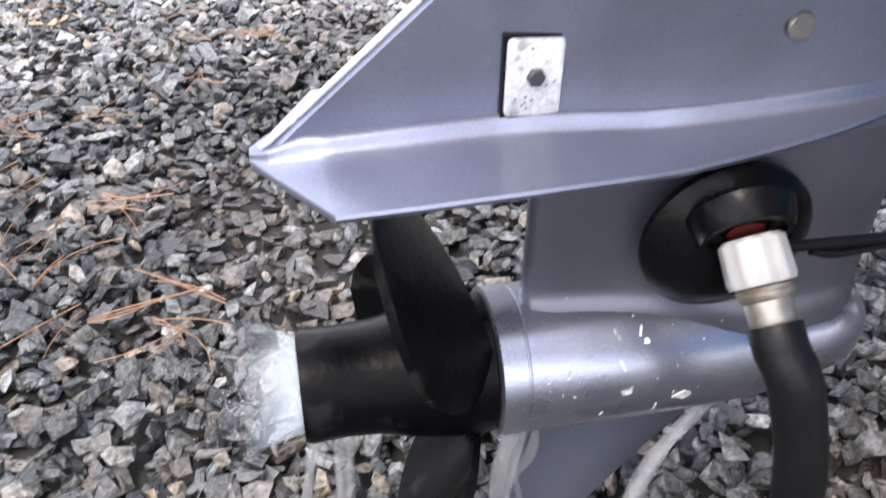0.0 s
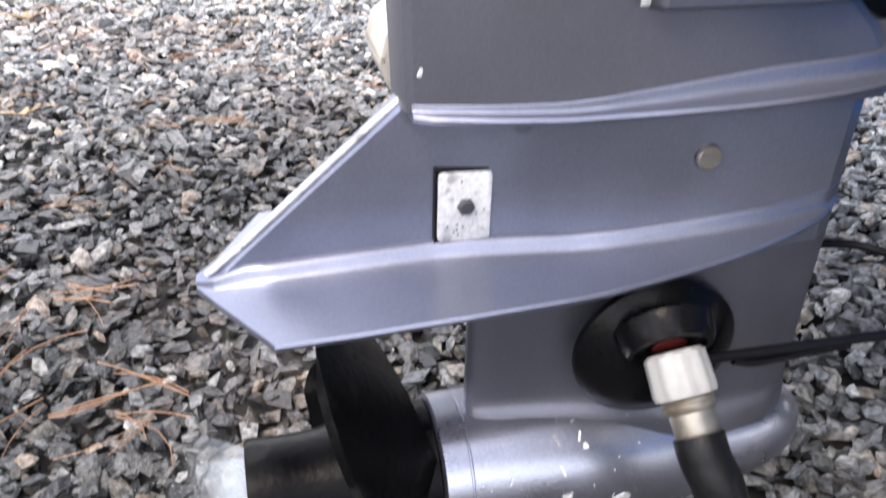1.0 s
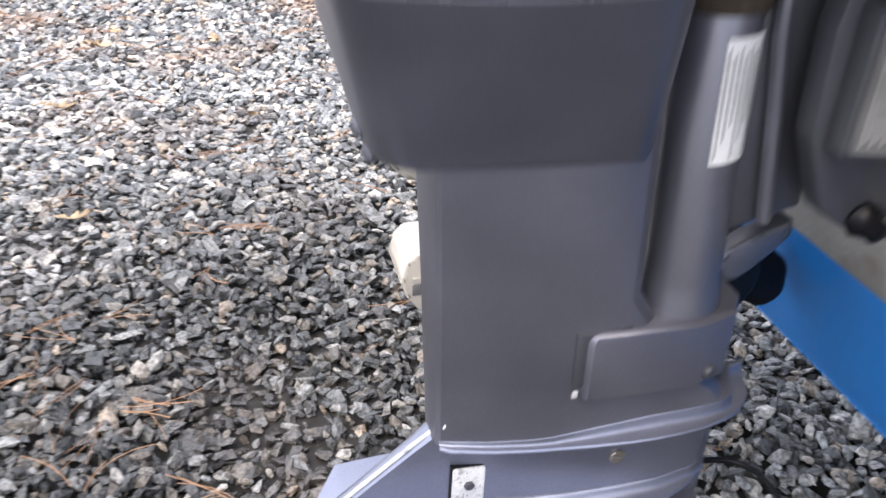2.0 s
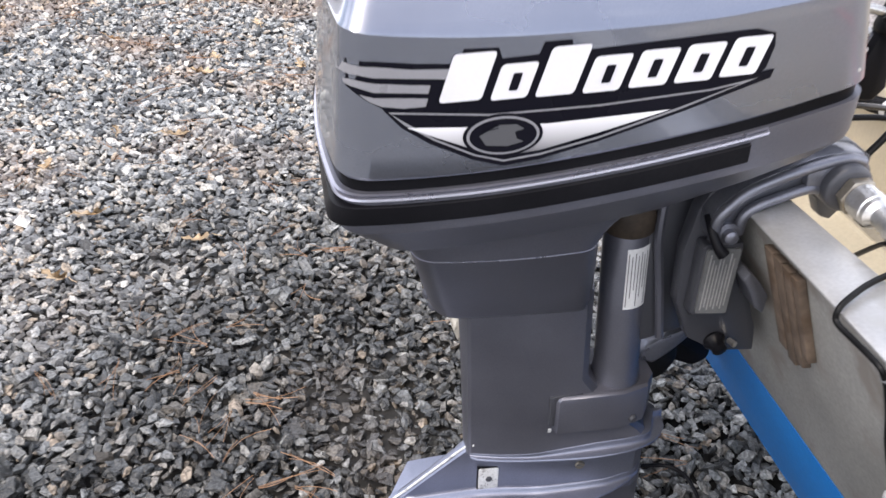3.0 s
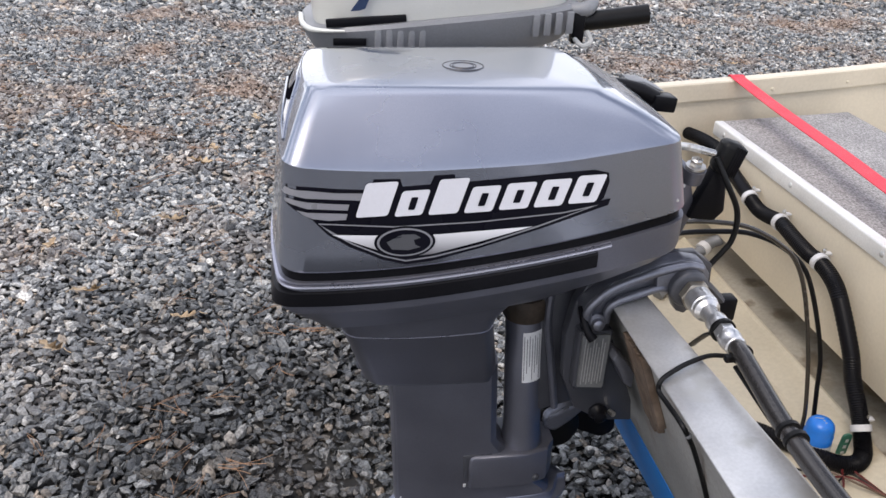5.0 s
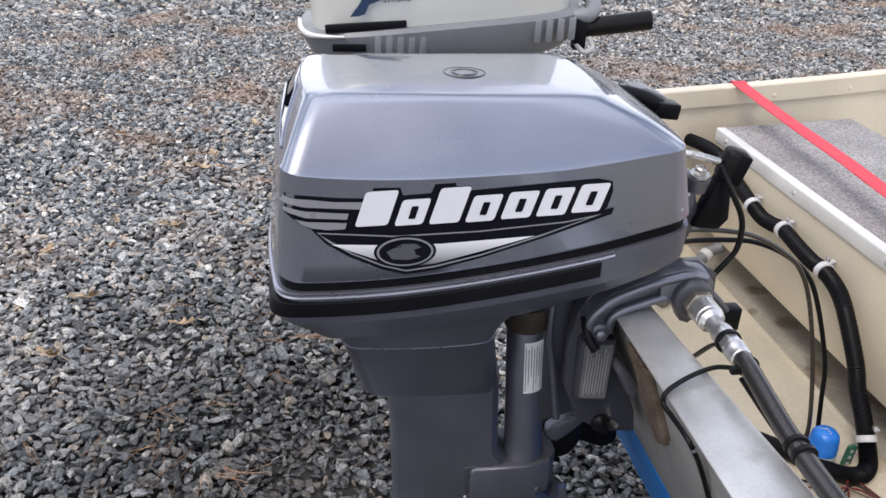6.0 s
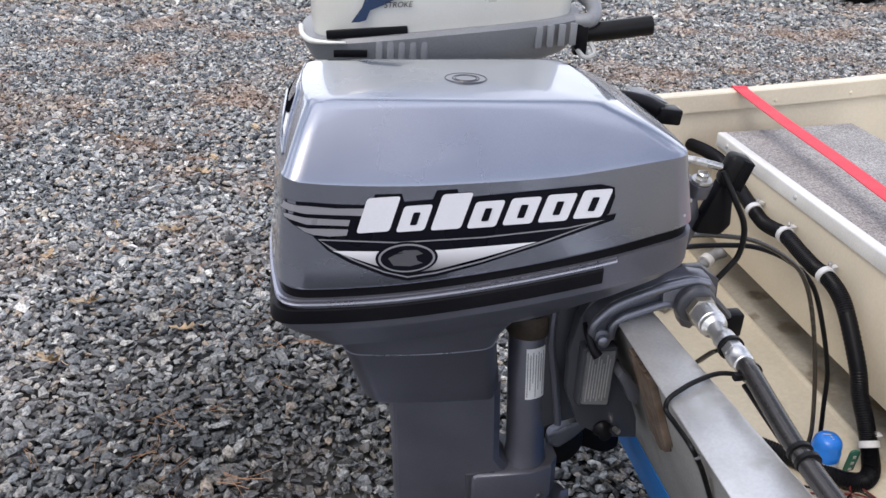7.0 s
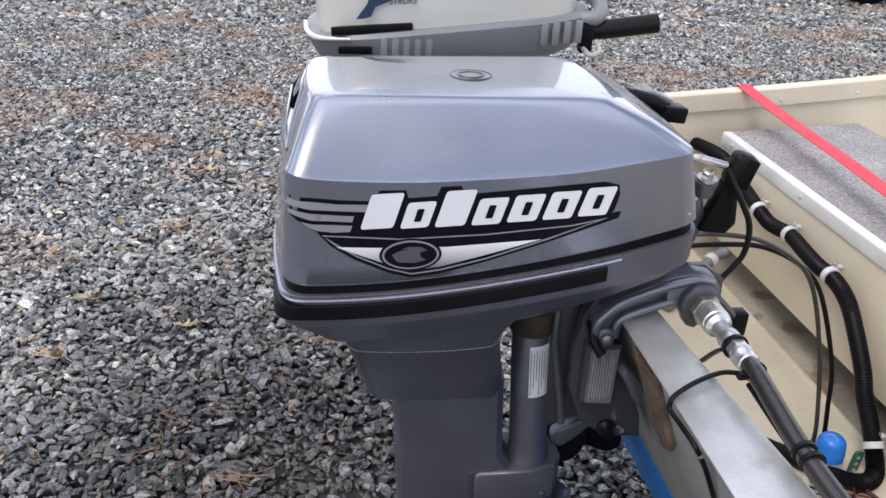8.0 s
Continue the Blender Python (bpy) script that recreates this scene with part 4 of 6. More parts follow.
    blade_plate("splash_plate", [(x, max(line_at(LEG_LINE, x) + 0.0003, 0.0005), max(wo, min(line_at(LEG_LINE, x) + 0.0055, line_at(LEG_LINE, x) + 0.8 * (x - 0.168))), 0.569 + float(np.interp(x, (0.172, 0.24, 0.34), (0.0035, 0.0055, 0.0115))) + 0.014 * max(x - 0.24, 0) / 0.2, 0.569 + 0.014 * max(x - 0.24, 0) / 0.2) for x, wi, wo in dense(
                                 ((0.172, 0.019), (0.19, 0.026), (0.22, 0.0345), (0.26, 0.0425), (0.3, 0.049), (0.34, 0.053), (0.38, 0.052),
                                  (0.41, 0.045), (0.428, 0.033), (0.438, 0.019), (0.441, 0.006)))], PAINT_GEAR, "grey splash plate flange")

    # gearcase strut between and below the plates
    def strut_ring(z, x0, x1, rear, front):
        near = [(x0, rear * 0.4), (x0 + 0.003, rear), (max(0.185, x0 + 0.02), max(rear, 0.0108)), (0.225, max(0.0165, rear)), (0.275, front * 0.76), (0.325, front * 0.92), (0.36, front),
                (x1 - 0.022, front * 0.88), (x1 - 0.008, front * 0.6), (x1, front * 0.15)]
        return [Vector((x, CY - y, z)) for x, y in near] + [Vector((x, CY + y, z)) for x, y in reversed(near)]
    up = [strut_ring(z, a, c, r, f) for z, a, c, r, f in ((0.572, 0.171, 0.421, 0.011, 0.035), (0.555, 0.153, 0.421, 0.009, 0.0345), (0.52, 0.114, 0.421, 0.008, 0.034), (0.495, 0.086, 0.421, 0.008, 0.034),
                                                         (0.481, 0.0715, 0.422, 0.0075, 0.034))]
    strut = part("gearcase_upper", loft(up), PAINT_GEAR, motor, "grey gearcase side with slanted tail edge", 22)
    part("worn_edge", sweep([(0.071, CY - 0.003, 0.484), (0.0865, CY - 0.0035, 0.4965), (0.1145, CY - 0.0035, 0.5215), (0.1535, CY - 0.004, 0.5565), (0.17, CY - 0.0045, 0.5705)], 0.0017, 8, smooth=False), ZINC, strut, "edge worn to bare metal")
    rise = lambda x: float(np.interp(x, (0.065, 0.097, 0.126, 0.163, 0.202, 0.255, 0.31, 0.36, 0.42), (0.4772, 0.4805, 0.482, 0.4838, 0.4853, 0.487, 0.4925, 0.4977, 0.504)))
    blade_plate("anti_ventilation_plate", [(x, max(line_at(STRUT_LINE, x) + 0.0003, 0.0005), wo, rise(x) + float(np.interp(x, (0.0655, 0.09, 0.2, 0.3), (0.0035, 0.0112, 0.0118, 0.0104))), rise(x)) for x, wi, wo in dense(
                                           ((0.0655, 0.003), (0.075, 0.02), (0.1, 0.063), (0.14, 0.0645), (0.19, 0.0648), (0.24, 0.064), (0.265, 0.0628), (0.29, 0.061), (0.31, 0.0588),
                                            (0.33, 0.056), (0.348, 0.0525), (0.365, 0.048), (0.38, 0.0427), (0.395, 0.036), (0.412, 0.024), (0.419, 0.01)), line_at)], PAINT_GEAR,
                "wide grey plate above the propeller with worn edges")
    def flare_ring(z, x0, x1, rear, front):
        near = [(x0, rear * 0.45), (x0 + 0.004, rear * 0.8), (0.225, rear + (front - rear) * 0.04), (0.245, rear + (front - rear) * 0.12), (0.275, rear + (front - rear) * 0.3), (0.325, rear + (front - rear) * 0.78), (0.36, front),
                (x1 - 0.03, front * 0.86), (x1 - 0.01, front * 0.55), (x1, front * 0.12)]
        return [Vector((x, CY - y, z)) for x, y in near] + [Vector((x, CY + y, z)) for x, y in reversed(near)]
    down = [flare_ring(z, 0.209, 0.4255, r, f) for z, r, f in ((0.492, 0.0085, 0.034), (0.43, 0.0075, 0.033), (0.39, 0.007, 0.033), (0.379, 0.0072, 0.0335), (0.374, 0.008, 0.034),
                                                              (0.3705, 0.0098, 0.035), (0.3675, 0.0125, 0.0365), (0.362, 0.0135, 0.0385), (0.35, 0.014, 0.04))]
    # darker leg paint here stands in for the shade under the plate
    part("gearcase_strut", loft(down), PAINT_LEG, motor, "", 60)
    ZS = 0.322
    prof = [(0.0, 0.446), (0.006, 0.4455), (0.015, 0.442), (0.024, 0.434), (0.0335, 0.42), (0.04, 0.395), (0.0455, 0.355), (0.0468, 0.31), (0.0468, 0.26), (0.046, 0.206), (0.0454, 0.2055), (0.0454, 0.2045), (0.0462, 0.204), (0.0462, 0.1895), (0.042, 0.1885)]
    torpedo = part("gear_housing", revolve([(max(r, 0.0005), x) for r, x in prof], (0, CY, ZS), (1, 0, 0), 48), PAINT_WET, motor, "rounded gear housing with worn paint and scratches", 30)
    rng = random.Random(4)
    for _ in range(8):
        x, a = rng.uniform(0.215, 0.36), rng.uniform(-0.4, 1.0)
        r = 0.0466
        part("scratch", box((rng.uniform(0.0006, 0.0016), rng.uniform(0.002, 0.008), 0.0005), (x, CY - r * math.cos(a), ZS + r * math.sin(a)), 0,
                            pose(0, 0, 0, 90 - math.degrees(a), 0, 0) @ pose(0, 0, 0, 0, 0, rng.uniform(-30, 30))), ZINC, torpedo)
    # pale worn flakes in the paint of the gear housing and strut
    for x, a, s in ((0.262, 0.1, 0.004), (0.3, -0.1, 0.006), (0.276, 0.75, 0.0025)):
        n = Vector((0, -math.cos(a), math.sin(a)))
        c, u, w = Vector((x, CY, ZS)) + n * 0.0469, Vector((1, 0, 0)), Vector((0, math.sin(a), math.cos(a)))
        rim = [(s * rng.uniform(0.5, 1.3) * math.cos(k * 0.785), s * rng.uniform(0.35, 0.8) * math.sin(k * 0.785)) for k in range(8)]
        part("worn_flake", loft([[c + u * p + w * q - n * 0.001 for p, q in rim], [c + u * p + w * q + n * 0.0003 for p, q in rim]]), ZINC, torpedo, "pale worn flake")
    # skeg
    sk = []
    for z, a, c, h in ((0.29, 0.205, 0.375, 0.008), (0.27, 0.205, 0.355, 0.006), (0.22, 0.208, 0.312, 0.005), (0.17, 0.215, 0.275, 0.004), (0.145, 0.222, 0.256, 0.003)):
        sk.append([Vector((x, CY + s * w, z)) for x, w, s in ((a, h * 0.3, -1), (a + 0.02, h, -1), (c - 0.03, h, -1), (c, h * 0.2, -1), (c, h * 0.2, 1), (c - 0.03, h, 1), (a + 0.02, h, 1), (a, h * 0.3, 1))])
    part("skeg", loft(sk), PAINT_GEAR, motor, "grey skeg fin")
    # zinc anode in its recess, with a bolt
    an = part("anode", prism(rounded([(0.186, 0.4965), (0.2135, 0.4955), (0.2135, 0.534), (0.186, 0.535)], 0.0025, 3), 1, CY - 0.0165, CY - 0.006, 0.0008), ZINC, motor, "pitted pale zinc anode plate")
    bmesh_an = prism([(0.1845, 0.495), (0.215, 0.494), (0.215, 0.5355), (0.1845, 0.5365)], 1, CY - 0.0146, CY - 0.006)
    part("recess_edge", bmesh_an, BLACK, an)
    part("anode_bolt", revolve([(0.0046, 0), (0.0046, 0.0022), (0.0035, 0.003)], (0.2, CY - 0.0162, 0.516), (0, -1, 0), 6), PAINT_DARK, an, "steel hexagon bolt")
    for _ in range(9):
        x, z = rng.uniform(0.19, 0.21), rng.uniform(0.5, 0.531)
        part("pit", revolve([(0.0007, 0), (0.0005, 0.0003)], (x, CY - 0.0165, z), (0, -1, 0), 6), INK, an)
    part("drain_screw", revolve([(0.0068, 0), (0.0068, 0.0016), (0.006, 0.0026)], (0.321, CY - 0.0312, 0.539), (0, -1, 0.05), 20), BRASS, motor, "slotted brass-coloured drain screw")
    part("screw_slot", box((0.011, 0.001, 0.0016), (0.321, CY - 0.0338, 0.539), 0, pose(0, 0, 0, 0, 25, 0)), INK, motor)
    part("vent_screw", revolve([(0.005, 0), (0.005, 0.0025)], (0.224, CY - 0.0245, 0.562), (0, -1, -0.1), 14), PAINT_GEAR, motor)

    # propeller: hub, exhaust tube, three blades
    prop = part("propeller", revolve([(0.028, 0.081), (0.0335, 0.0765), (0.0345, 0.08), (0.0335, 0.1), (0.0345, 0.12), (0.039, 0.14), (0.0425, 0.165), (0.0425, 0.187)], (0, CY, ZS), (1, 0, 0), 40), PROP, motor, "black three-bladed propeller, wet")
    part("hub_bore", revolve([(0.0285, 0.0762), (0.024, 0.0768), (0.02, 0.09)], (0, CY, ZS), (1, 0, 0), 24), RUBBER, prop)
    for ang in (70, 190, 310):
        bm = bmesh.new()
        grid = []
        for i in range(19):
            u = i / 18
            r = 0.03 + 0.097 * u
            wid = (0.4 + 0.9 * u ** 0.6) * math.sqrt(max(1 - ((u - 0.42) / 0.6) ** 2, 0.0)) * 0.6 if u < 1 else 0
            row = []
            for k in range(9):
                s = k / 8 * 2 - 1
                th = radians(ang) + s * wid - 1.5 * u
                x = 0.188 - s * wid * 0.0178 - 0.064 * u
                row.append(bm.verts.new((x, CY - r * math.sin(th), ZS + r * math.cos(th))))
            grid.append(row)
        for a, b in zip(grid, grid[1:]):
            for k in range(8):
                bm.faces.new((a[k], a[k + 1], b[k + 1], b[k]))
        bmesh.ops.remove_doubles(bm, verts=bm.verts[:], dist=0.0002)
        bmesh.ops.recalc_face_normals(bm, faces=bm.faces[:])
        bmesh.ops.solidify(bm, geom=bm.faces[:], thickness=0.006)
        part("blade", bm, PROP, prop, "", 50)
    return motor


def build_water():
    """Cooling water: fine spray blown from the propeller hub, and thin falling streams."""
    rng = np.random.default_rng(5)
    verts, faces = [], []
    def drop(p, s, d):
        k = len(verts)
        d = Vector(d).normalized()
        u = d.orthogonal().normalized()
        w = d.cross(u)
        c = Vector(p)
        for q in (d * s * 1.8, u * s, w * s, -u * s, -w * s, -d * s * 1.2):
            verts.append(tuple(c + q))
        for a, b in ((1, 2), (2, 3), (3, 4), (4, 1)):
            faces.append((k, k + a, k + b))
            faces.append((k + 5, k + b, k + a))
    for _ in range(1600):
        t = abs(rng.normal(0, 0.42))
        if t > 1.25:
            continue
        r = (0.024 + 0.026 * t) * rng.uniform(0, 1) ** 0.6
        a = rng.uniform(0, 2 * math.pi)
        p = (0.078 - 0.075 * t, CY + r * math.cos(a), 0.322 - 0.035 * t * t + r * math.sin(a))
        drop(p, rng.uniform(0.0002, 0.0005), (-1, rng.normal(0, 0.2), -0.6 * t + rng.normal(0, 0.2)))
    for _ in range(45):
        x, a = rng.uniform(0.2, 0.33), rng.uniform(0.1, 1.5)
        lift = abs(rng.normal(0, 0.008))
        drop((x, CY - (0.045 + lift) * math.cos(a), 0.322 + (0.045 + lift) * math.sin(a)), rng.uniform(0.0004, 0.0011), (rng.normal(), rng.normal(), rng.normal()))
    me = bpy.data.meshes.new("water_spray")
    me.from_pydata(verts, [], faces)
    me.polygons.foreach_set("use_smooth", [True] * len(faces))
    me.materials.append(MIST)
    tagged(new("water_spray", me), "fine white water spray blown from the propeller hub", "water", kind="stuff")
    bm = bmesh.new()
    for k in range(3):
        grow, reach, lean, ph = 0.45 + 0.25 * k, 0.46 + 0.12 * (k * 2 % 3), rng.normal(0, 0.006), rng.uniform(0, 6)
        rings = []
        for i in range(12):
            t = i / 11 * reach
            r = (0.027 * min(grow + 0.15, 1.0) + 0.045 * t * grow) * (1 if i < 11 else 0.4)
            c = Vector((0.079 - 0.14 * t, CY + lean * t * 3, 0.322 + 0.01 * t - 0.07 * t * t))
            rings.append([c + Vector((0.012 * math.sin(3 * a + ph) * t, r * math.cos(a), r * math.sin(a) * (1 + 0.15 * math.sin(2 * a + ph) + 0.5 * t * math.sin(5 * a + 3 * ph)))) for a in (2 * math.pi * j / 28 for j in range(28))])
        loft(rings, cap=False, bm=bm)
    tagged(new("spray_cloud", mesh_of(bm, "spray_cloud", SPRAY, 180)), "pale soft cloud of spray behind the propeller hub", "water", kind="stuff")
    bm = bmesh.new()
    for x, y, z, dx, n in ((0.082, CY - 0.012, 0.29, -0.02, 5), (0.088, CY + 0.004, 0.288, -0.03, 5), (0.2, CY - 0.02, 0.285, -0.015, 6), (0.205, CY - 0.01, 0.28, 0.008, 6), (0.215, CY - 0.024, 0.284, -0.025, 5), (0.34, CY - 0.01, 0.285, -0.06, 5)):
        pts = []
        for k in range(n + 1):
            t = k / n
            pts.append((x + dx * t + rng.normal(0, 0.003), y + rng.normal(0, 0.003) - 0.01 * t, z * (1 - t * t * 0.55 - 0.42 * t) + 0.008))
        wob = rng.uniform(0, 6)
        sweep(pts, lambda t, w=wob: 0.0022 + 0.0016 * math.sin(9 * t + w) ** 2, 8, 6, bm=bm)
    # thin torn ribbons of water running off the housing
    for x, y, z, dx in ((0.2, CY - 0.03, 0.3, -0.02), (0.214, CY - 0.02, 0.29, -0.045), (0.33, CY - 0.03, 0.29, -0.09), (0.1, CY - 0.02, 0.345, -0.012)):
        for j in range(3):
            pts = [(x + 0.004 * j + dx * t + rng.normal(0, 0.002), y + 0.004 * j - 0.012 * t, max(z * (1 - 0.35 * t - 0.6 * t * t), 0.02)) for t in (0, 0.2, 0.4, 0.6, 0.8, 1.0)]
            sweep(pts, lambda t, w=rng.uniform(0, 6): 0.0022 + 0.003 * math.sin(5 * t + w) ** 2 + 0.002 * t, 10, 6, flat=0.5, bm=bm)
    tagged(new("water_streams", mesh_of(bm, "water_streams", WATER)), "thin streams of cooling water falling to the gravel", "water", kind="stuff")


def build_bracket():
    br = thing("transom_bracket", (0.47, CY, 0.9), "dark grey cast clamp bracket hooked over the transom top", "bracket")
    plate = [(0.396, 0.95), (0.412, 0.985), (0.448, 1.004), (0.505, 1.016), (0.556, 1.018), (0.58, 1.0), (0.582, 0.972), (0.568, 0.945), (0.553, 0.925), (0.54, 0.93), (0.53, 0.952),
             (0.512, 0.967), (0.47, 0.968), (0.45, 0.962), (0.437, 0.94), (0.452, 0.9), (0.5, 0.78), (0.505, 0.745), (0.455, 0.75), (0.415, 0.775), (0.392, 0.83), (0.388, 0.9)]
    for y0, y1 in ((0.392, 0.412), (0.508, 0.528)):
        part("clamp_plate", prism(plate, 1, y0, y1, 0.0025), PAINT_DARK, br, "cast hook-shaped clamp plate", 35)
    band = [(0.405, 0.924), (0.4, 0.933), (0.399, 0.955), (0.405, 0.966), (0.413, 0.975), (0.43, 0.991), (0.464, 1.005), (0.5, 1.016), (0.529, 1.021), (0.553, 1.017), (0.566, 0.998), (0.566, 0.975),
            (0.56, 0.958), (0.545, 0.952), (0.526, 0.962), (0.507, 0.976), (0.495, 0.979), (0.47, 0.972), (0.445, 0.962), (0.436, 0.953), (0.434, 0.936), (0.42, 0.923)]
    hook = part("hook_band", prism(band, 1, 0.37, 0.396, 0.002), CAST, br, "cast hook over the transom with a hollowed face", 35)
    part("outer_rim", sweep([(0.404, 0.366, 0.93), (0.404, 0.365, 0.954), (0.416, 0.364, 0.972), (0.432, 0.364, 0.9865), (0.464, 0.364, 1.0), (0.5, 0.364, 1.011), (0.529, 0.364, 1.016), (0.55, 0.366, 1.01)], 0.0062, 12), CAST, hook, "bright worn rib of the hook")
    part("inner_rim", sweep([(0.43, 0.366, 0.936), (0.431, 0.365, 0.954), (0.442, 0.364, 0.967), (0.469, 0.364, 0.977), (0.495, 0.364, 0.984), (0.512, 0.366, 0.98), (0.525, 0.368, 0.97)], 0.0058, 12), CAST, hook, "bright worn rib of the hook")
    part("channel_end", prism(rounded([(0.491, 0.984), (0.4885, 1.006), (0.53, 1.017), (0.55, 1.005), (0.545, 0.97), (0.515, 0.975)], 0.006), 1, 0.361, 0.372, 0.0025), CAST, hook, "", 35)
    part("bolt_seat", prism(rounded([(0.402, 0.928), (0.403, 0.948), (0.43, 0.948), (0.431, 0.928)], 0.006), 1, 0.363, 0.372, 0.0025), CAST, hook, "", 35)
    part("tilt_tube", revolve([(0.02, 0), (0.0245, 0.002), (0.026, 0.005), (0.026, 0.03), (0.024, 0.034), (0.019, 0.036), (0.019, 0.15)], (0.531, 0.347, 0.988), (0.03, 1, 0), 32), PAINT_DARK, br, "dark end of the tilt tube")
    part("pivot_bolt", revolve([(0.0125, 0), (0.0125, 0.003), (0.0075, 0.004), (0.0075, 0.013), (0.0045, 0.015)], (0.417, 0.364, 0.9375), (-0.1, -1, 0.1), 10), CAST, br, "worn pivot bolt with its washer")
    part("tilt_lever", sweep([(0.398, 0.378, 0.953), (0.399, 0.364, 0.942), (0.404, 0.354, 0.928), (0.41, 0.35, 0.92)], lambda t: 0.0035 + 0.0035 * t, 12), BLACK, br, "black tilt lever knob")
    part("swivel_flange", prism([(0.352, 0.955), (0.43, 0.985), (0.44, 0.95), (0.42, 0.85), (0.43, 0.76), (0.375, 0.745), (0.362, 0.8)], 1, 0.428, 0.49, 0.004), PAINT_DARK, br, "dark swivel casting")
    part("flange_rib", sweep([(0.372, 0.424, 0.955), (0.372, 0.422, 0.9), (0.384, 0.422, 0.83), (0.396, 0.422, 0.755)], 0.0055, 8), PAINT_LEG, br)
    part("thrust_arm", prism(rounded([(0.4, 0.68), (0.402, 0.7), (0.43, 0.716), (0.46, 0.726), (0.464, 0.712), (0.442, 0.688), (0.418, 0.67)], 0.006), 1, 0.465, 0.485, 0.005), CAST, br, "worn bare metal thrust arm")
    part("stop_plate", prism([(0.444, 0.88), (0.451, 0.889), (0.466, 0.874), (0.48, 0.855), (0.479, 0.83), (0.466, 0.84), (0.458, 0.858)], 1, 0.356, 0.392, 0.003), CAST, br, "pointed grey stop on the clamp plate")
    part("plate_pad", prism(rounded([(0.401, 0.822), (0.447, 0.818), (0.448, 0.916), (0.4, 0.917)], 0.005), 1, 0.3745, 0.394, 0.003), PAINT_DARK, br, "raised pad under the rating plate", 35)
    lab = part("rating_plate", prism(rounded([(0.4055, 0.828), (0.443, 0.824), (0.4435, 0.911), (0.4045, 0.912)], 0.003), 1, 0.3715, 0.3755), LABEL_GREY, br, "dark grey rating plate with unreadable print")
    for k in range(8):
        x = 0.4095 + 0.0039 * k
        part("print_line", prism([(x, 0.832 + 0.004 * (k % 2)), (x + 0.0013, 0.832 + 0.004 * (k % 2)), (x + 0.0013, 0.906 - 0.007 * (k % 3)), (x, 0.906 - 0.007 * (k % 3))], 1, 0.3708, 0.3716), INK_PALE, lab)
    part("lock_nut", revolve([(0.012, 0), (0.014, 0.006), (0.009, 0.012), (0.009, 0.02), (0.004, 0.022)], (0.45, 0.395, 0.768), (0, -1, -0.1), 14), BLACK, br, "black lock nut")
    part("bolt_tip", revolve([(0.004, 0), (0.004, 0.01)], (0.467, 0.388, 0.768), (0.3, -1, 0.1), 8), STEEL, br)
    part("trim_cushion", prism(rounded([(0.405, 0.604), (0.455, 0.609), (0.474, 0.64), (0.47, 0.672), (0.445, 0.69), (0.405, 0.69)], 0.012, 4), 1, 0.5, 0.585, 0.006), RUBBER, br, "black rubber trim cushion below the bracket")
    part("trim_block", prism(rounded([(0.44, 0.6), (0.55, 0.548), (0.574, 0.562), (0.57, 0.602), (0.53, 0.632), (0.44, 0.668)], 0.012, 4), 1, 0.58, 0.622, 0.006), BLACK, br, "black block bearing on the transom")
    # steering link through the tilt tube
    st = thing("steering_cable", (0.53, 0.3, 0.95), "chrome fittings and black steel steering tube along the transom", "steering cable")
    a0, d = Vector((0.536, 0.37, 0.985)), Vector((-0.012, -0.31, 0.006)).normalized()
    p = lambda s: a0 + d * s
    part("washer", revolve([(0.022, 0), (0.024, 0.002), (0.024, 0.005), (0.021, 0.006)], p(0), d, 28), STEEL, st)
    part("nut", revolve([(0.017, 0), (0.02, 0.003), (0.02, 0.014), (0.018, 0.0155), (0.018, 0.017), (0.0205, 0.0185), (0.0205, 0.029), (0.0175, 0.031)], p(0.006), d, flat=6), BRASS, st, "large dull hexagon nut")
    part("sleeve", revolve([(0.015, 0), (0.0178, 0.002), (0.0178, 0.024), (0.0165, 0.0255), (0.0165, 0.031), (0.0115, 0.036)], p(0.036), d, 28), CHROME, st, "bright metal sleeve")
    part("coupling", revolve([(0.0105, 0), (0.0115, 0.002), (0.0115, 0.02), (0.0135, 0.023), (0.0135, 0.034), (0.0128, 0.036), (0.0128, 0.044), (0.011, 0.046)], p(0.07), d, 24), CHROME, st)
    part("coupling_nut", revolve([(0.0115, 0), (0.013, 0.0015), (0.013, 0.012), (0.0115, 0.0135)], p(0.114), d, flat=6), CHROME, st)
    part("ferrule", revolve([(0.011, 0), (0.0138, 0.002), (0.0138, 0.01), (0.0128, 0.0115), (0.0128, 0.022), (0.011, 0.024)], p(0.127), d, 24), CHROME, st)
    part("rod", sweep([p(0.15), (0.527, 0.2, 0.991), (0.521, 0.1, 0.98), (0.5185, 0.02, 0.977), (0.5185, -0.1, 0.9765), (0.5185, -0.4, 0.9765)], 0.0106, 20, 6), GLOSS, st, "black gloss steering tube")
    for s in (0.165,):
        part("cable_tie", revolve([(0.0115, -0.0025), (0.0128, -0.002), (0.0128, 0.002), (0.0115, 0.0025)], p(s), d, 24), RUBBER, st, "black cable tie")
    for y in (0.084, 0.069):
        part("cable_tie", revolve([(0.0108, -0.003), (0.013, -0.0025), (0.013, 0.0025), (0.0108, 0.003)], (0.5205, y, 0.9795), (-0.05, -1, -0.06), 24), RUBBER, st, "black cable tie")
    part("tie_head", box((0.01, 0.008, 0.009), p(0.165) + Vector((-0.015, 0, -0.004)), 0.0015), RUBBER, st)
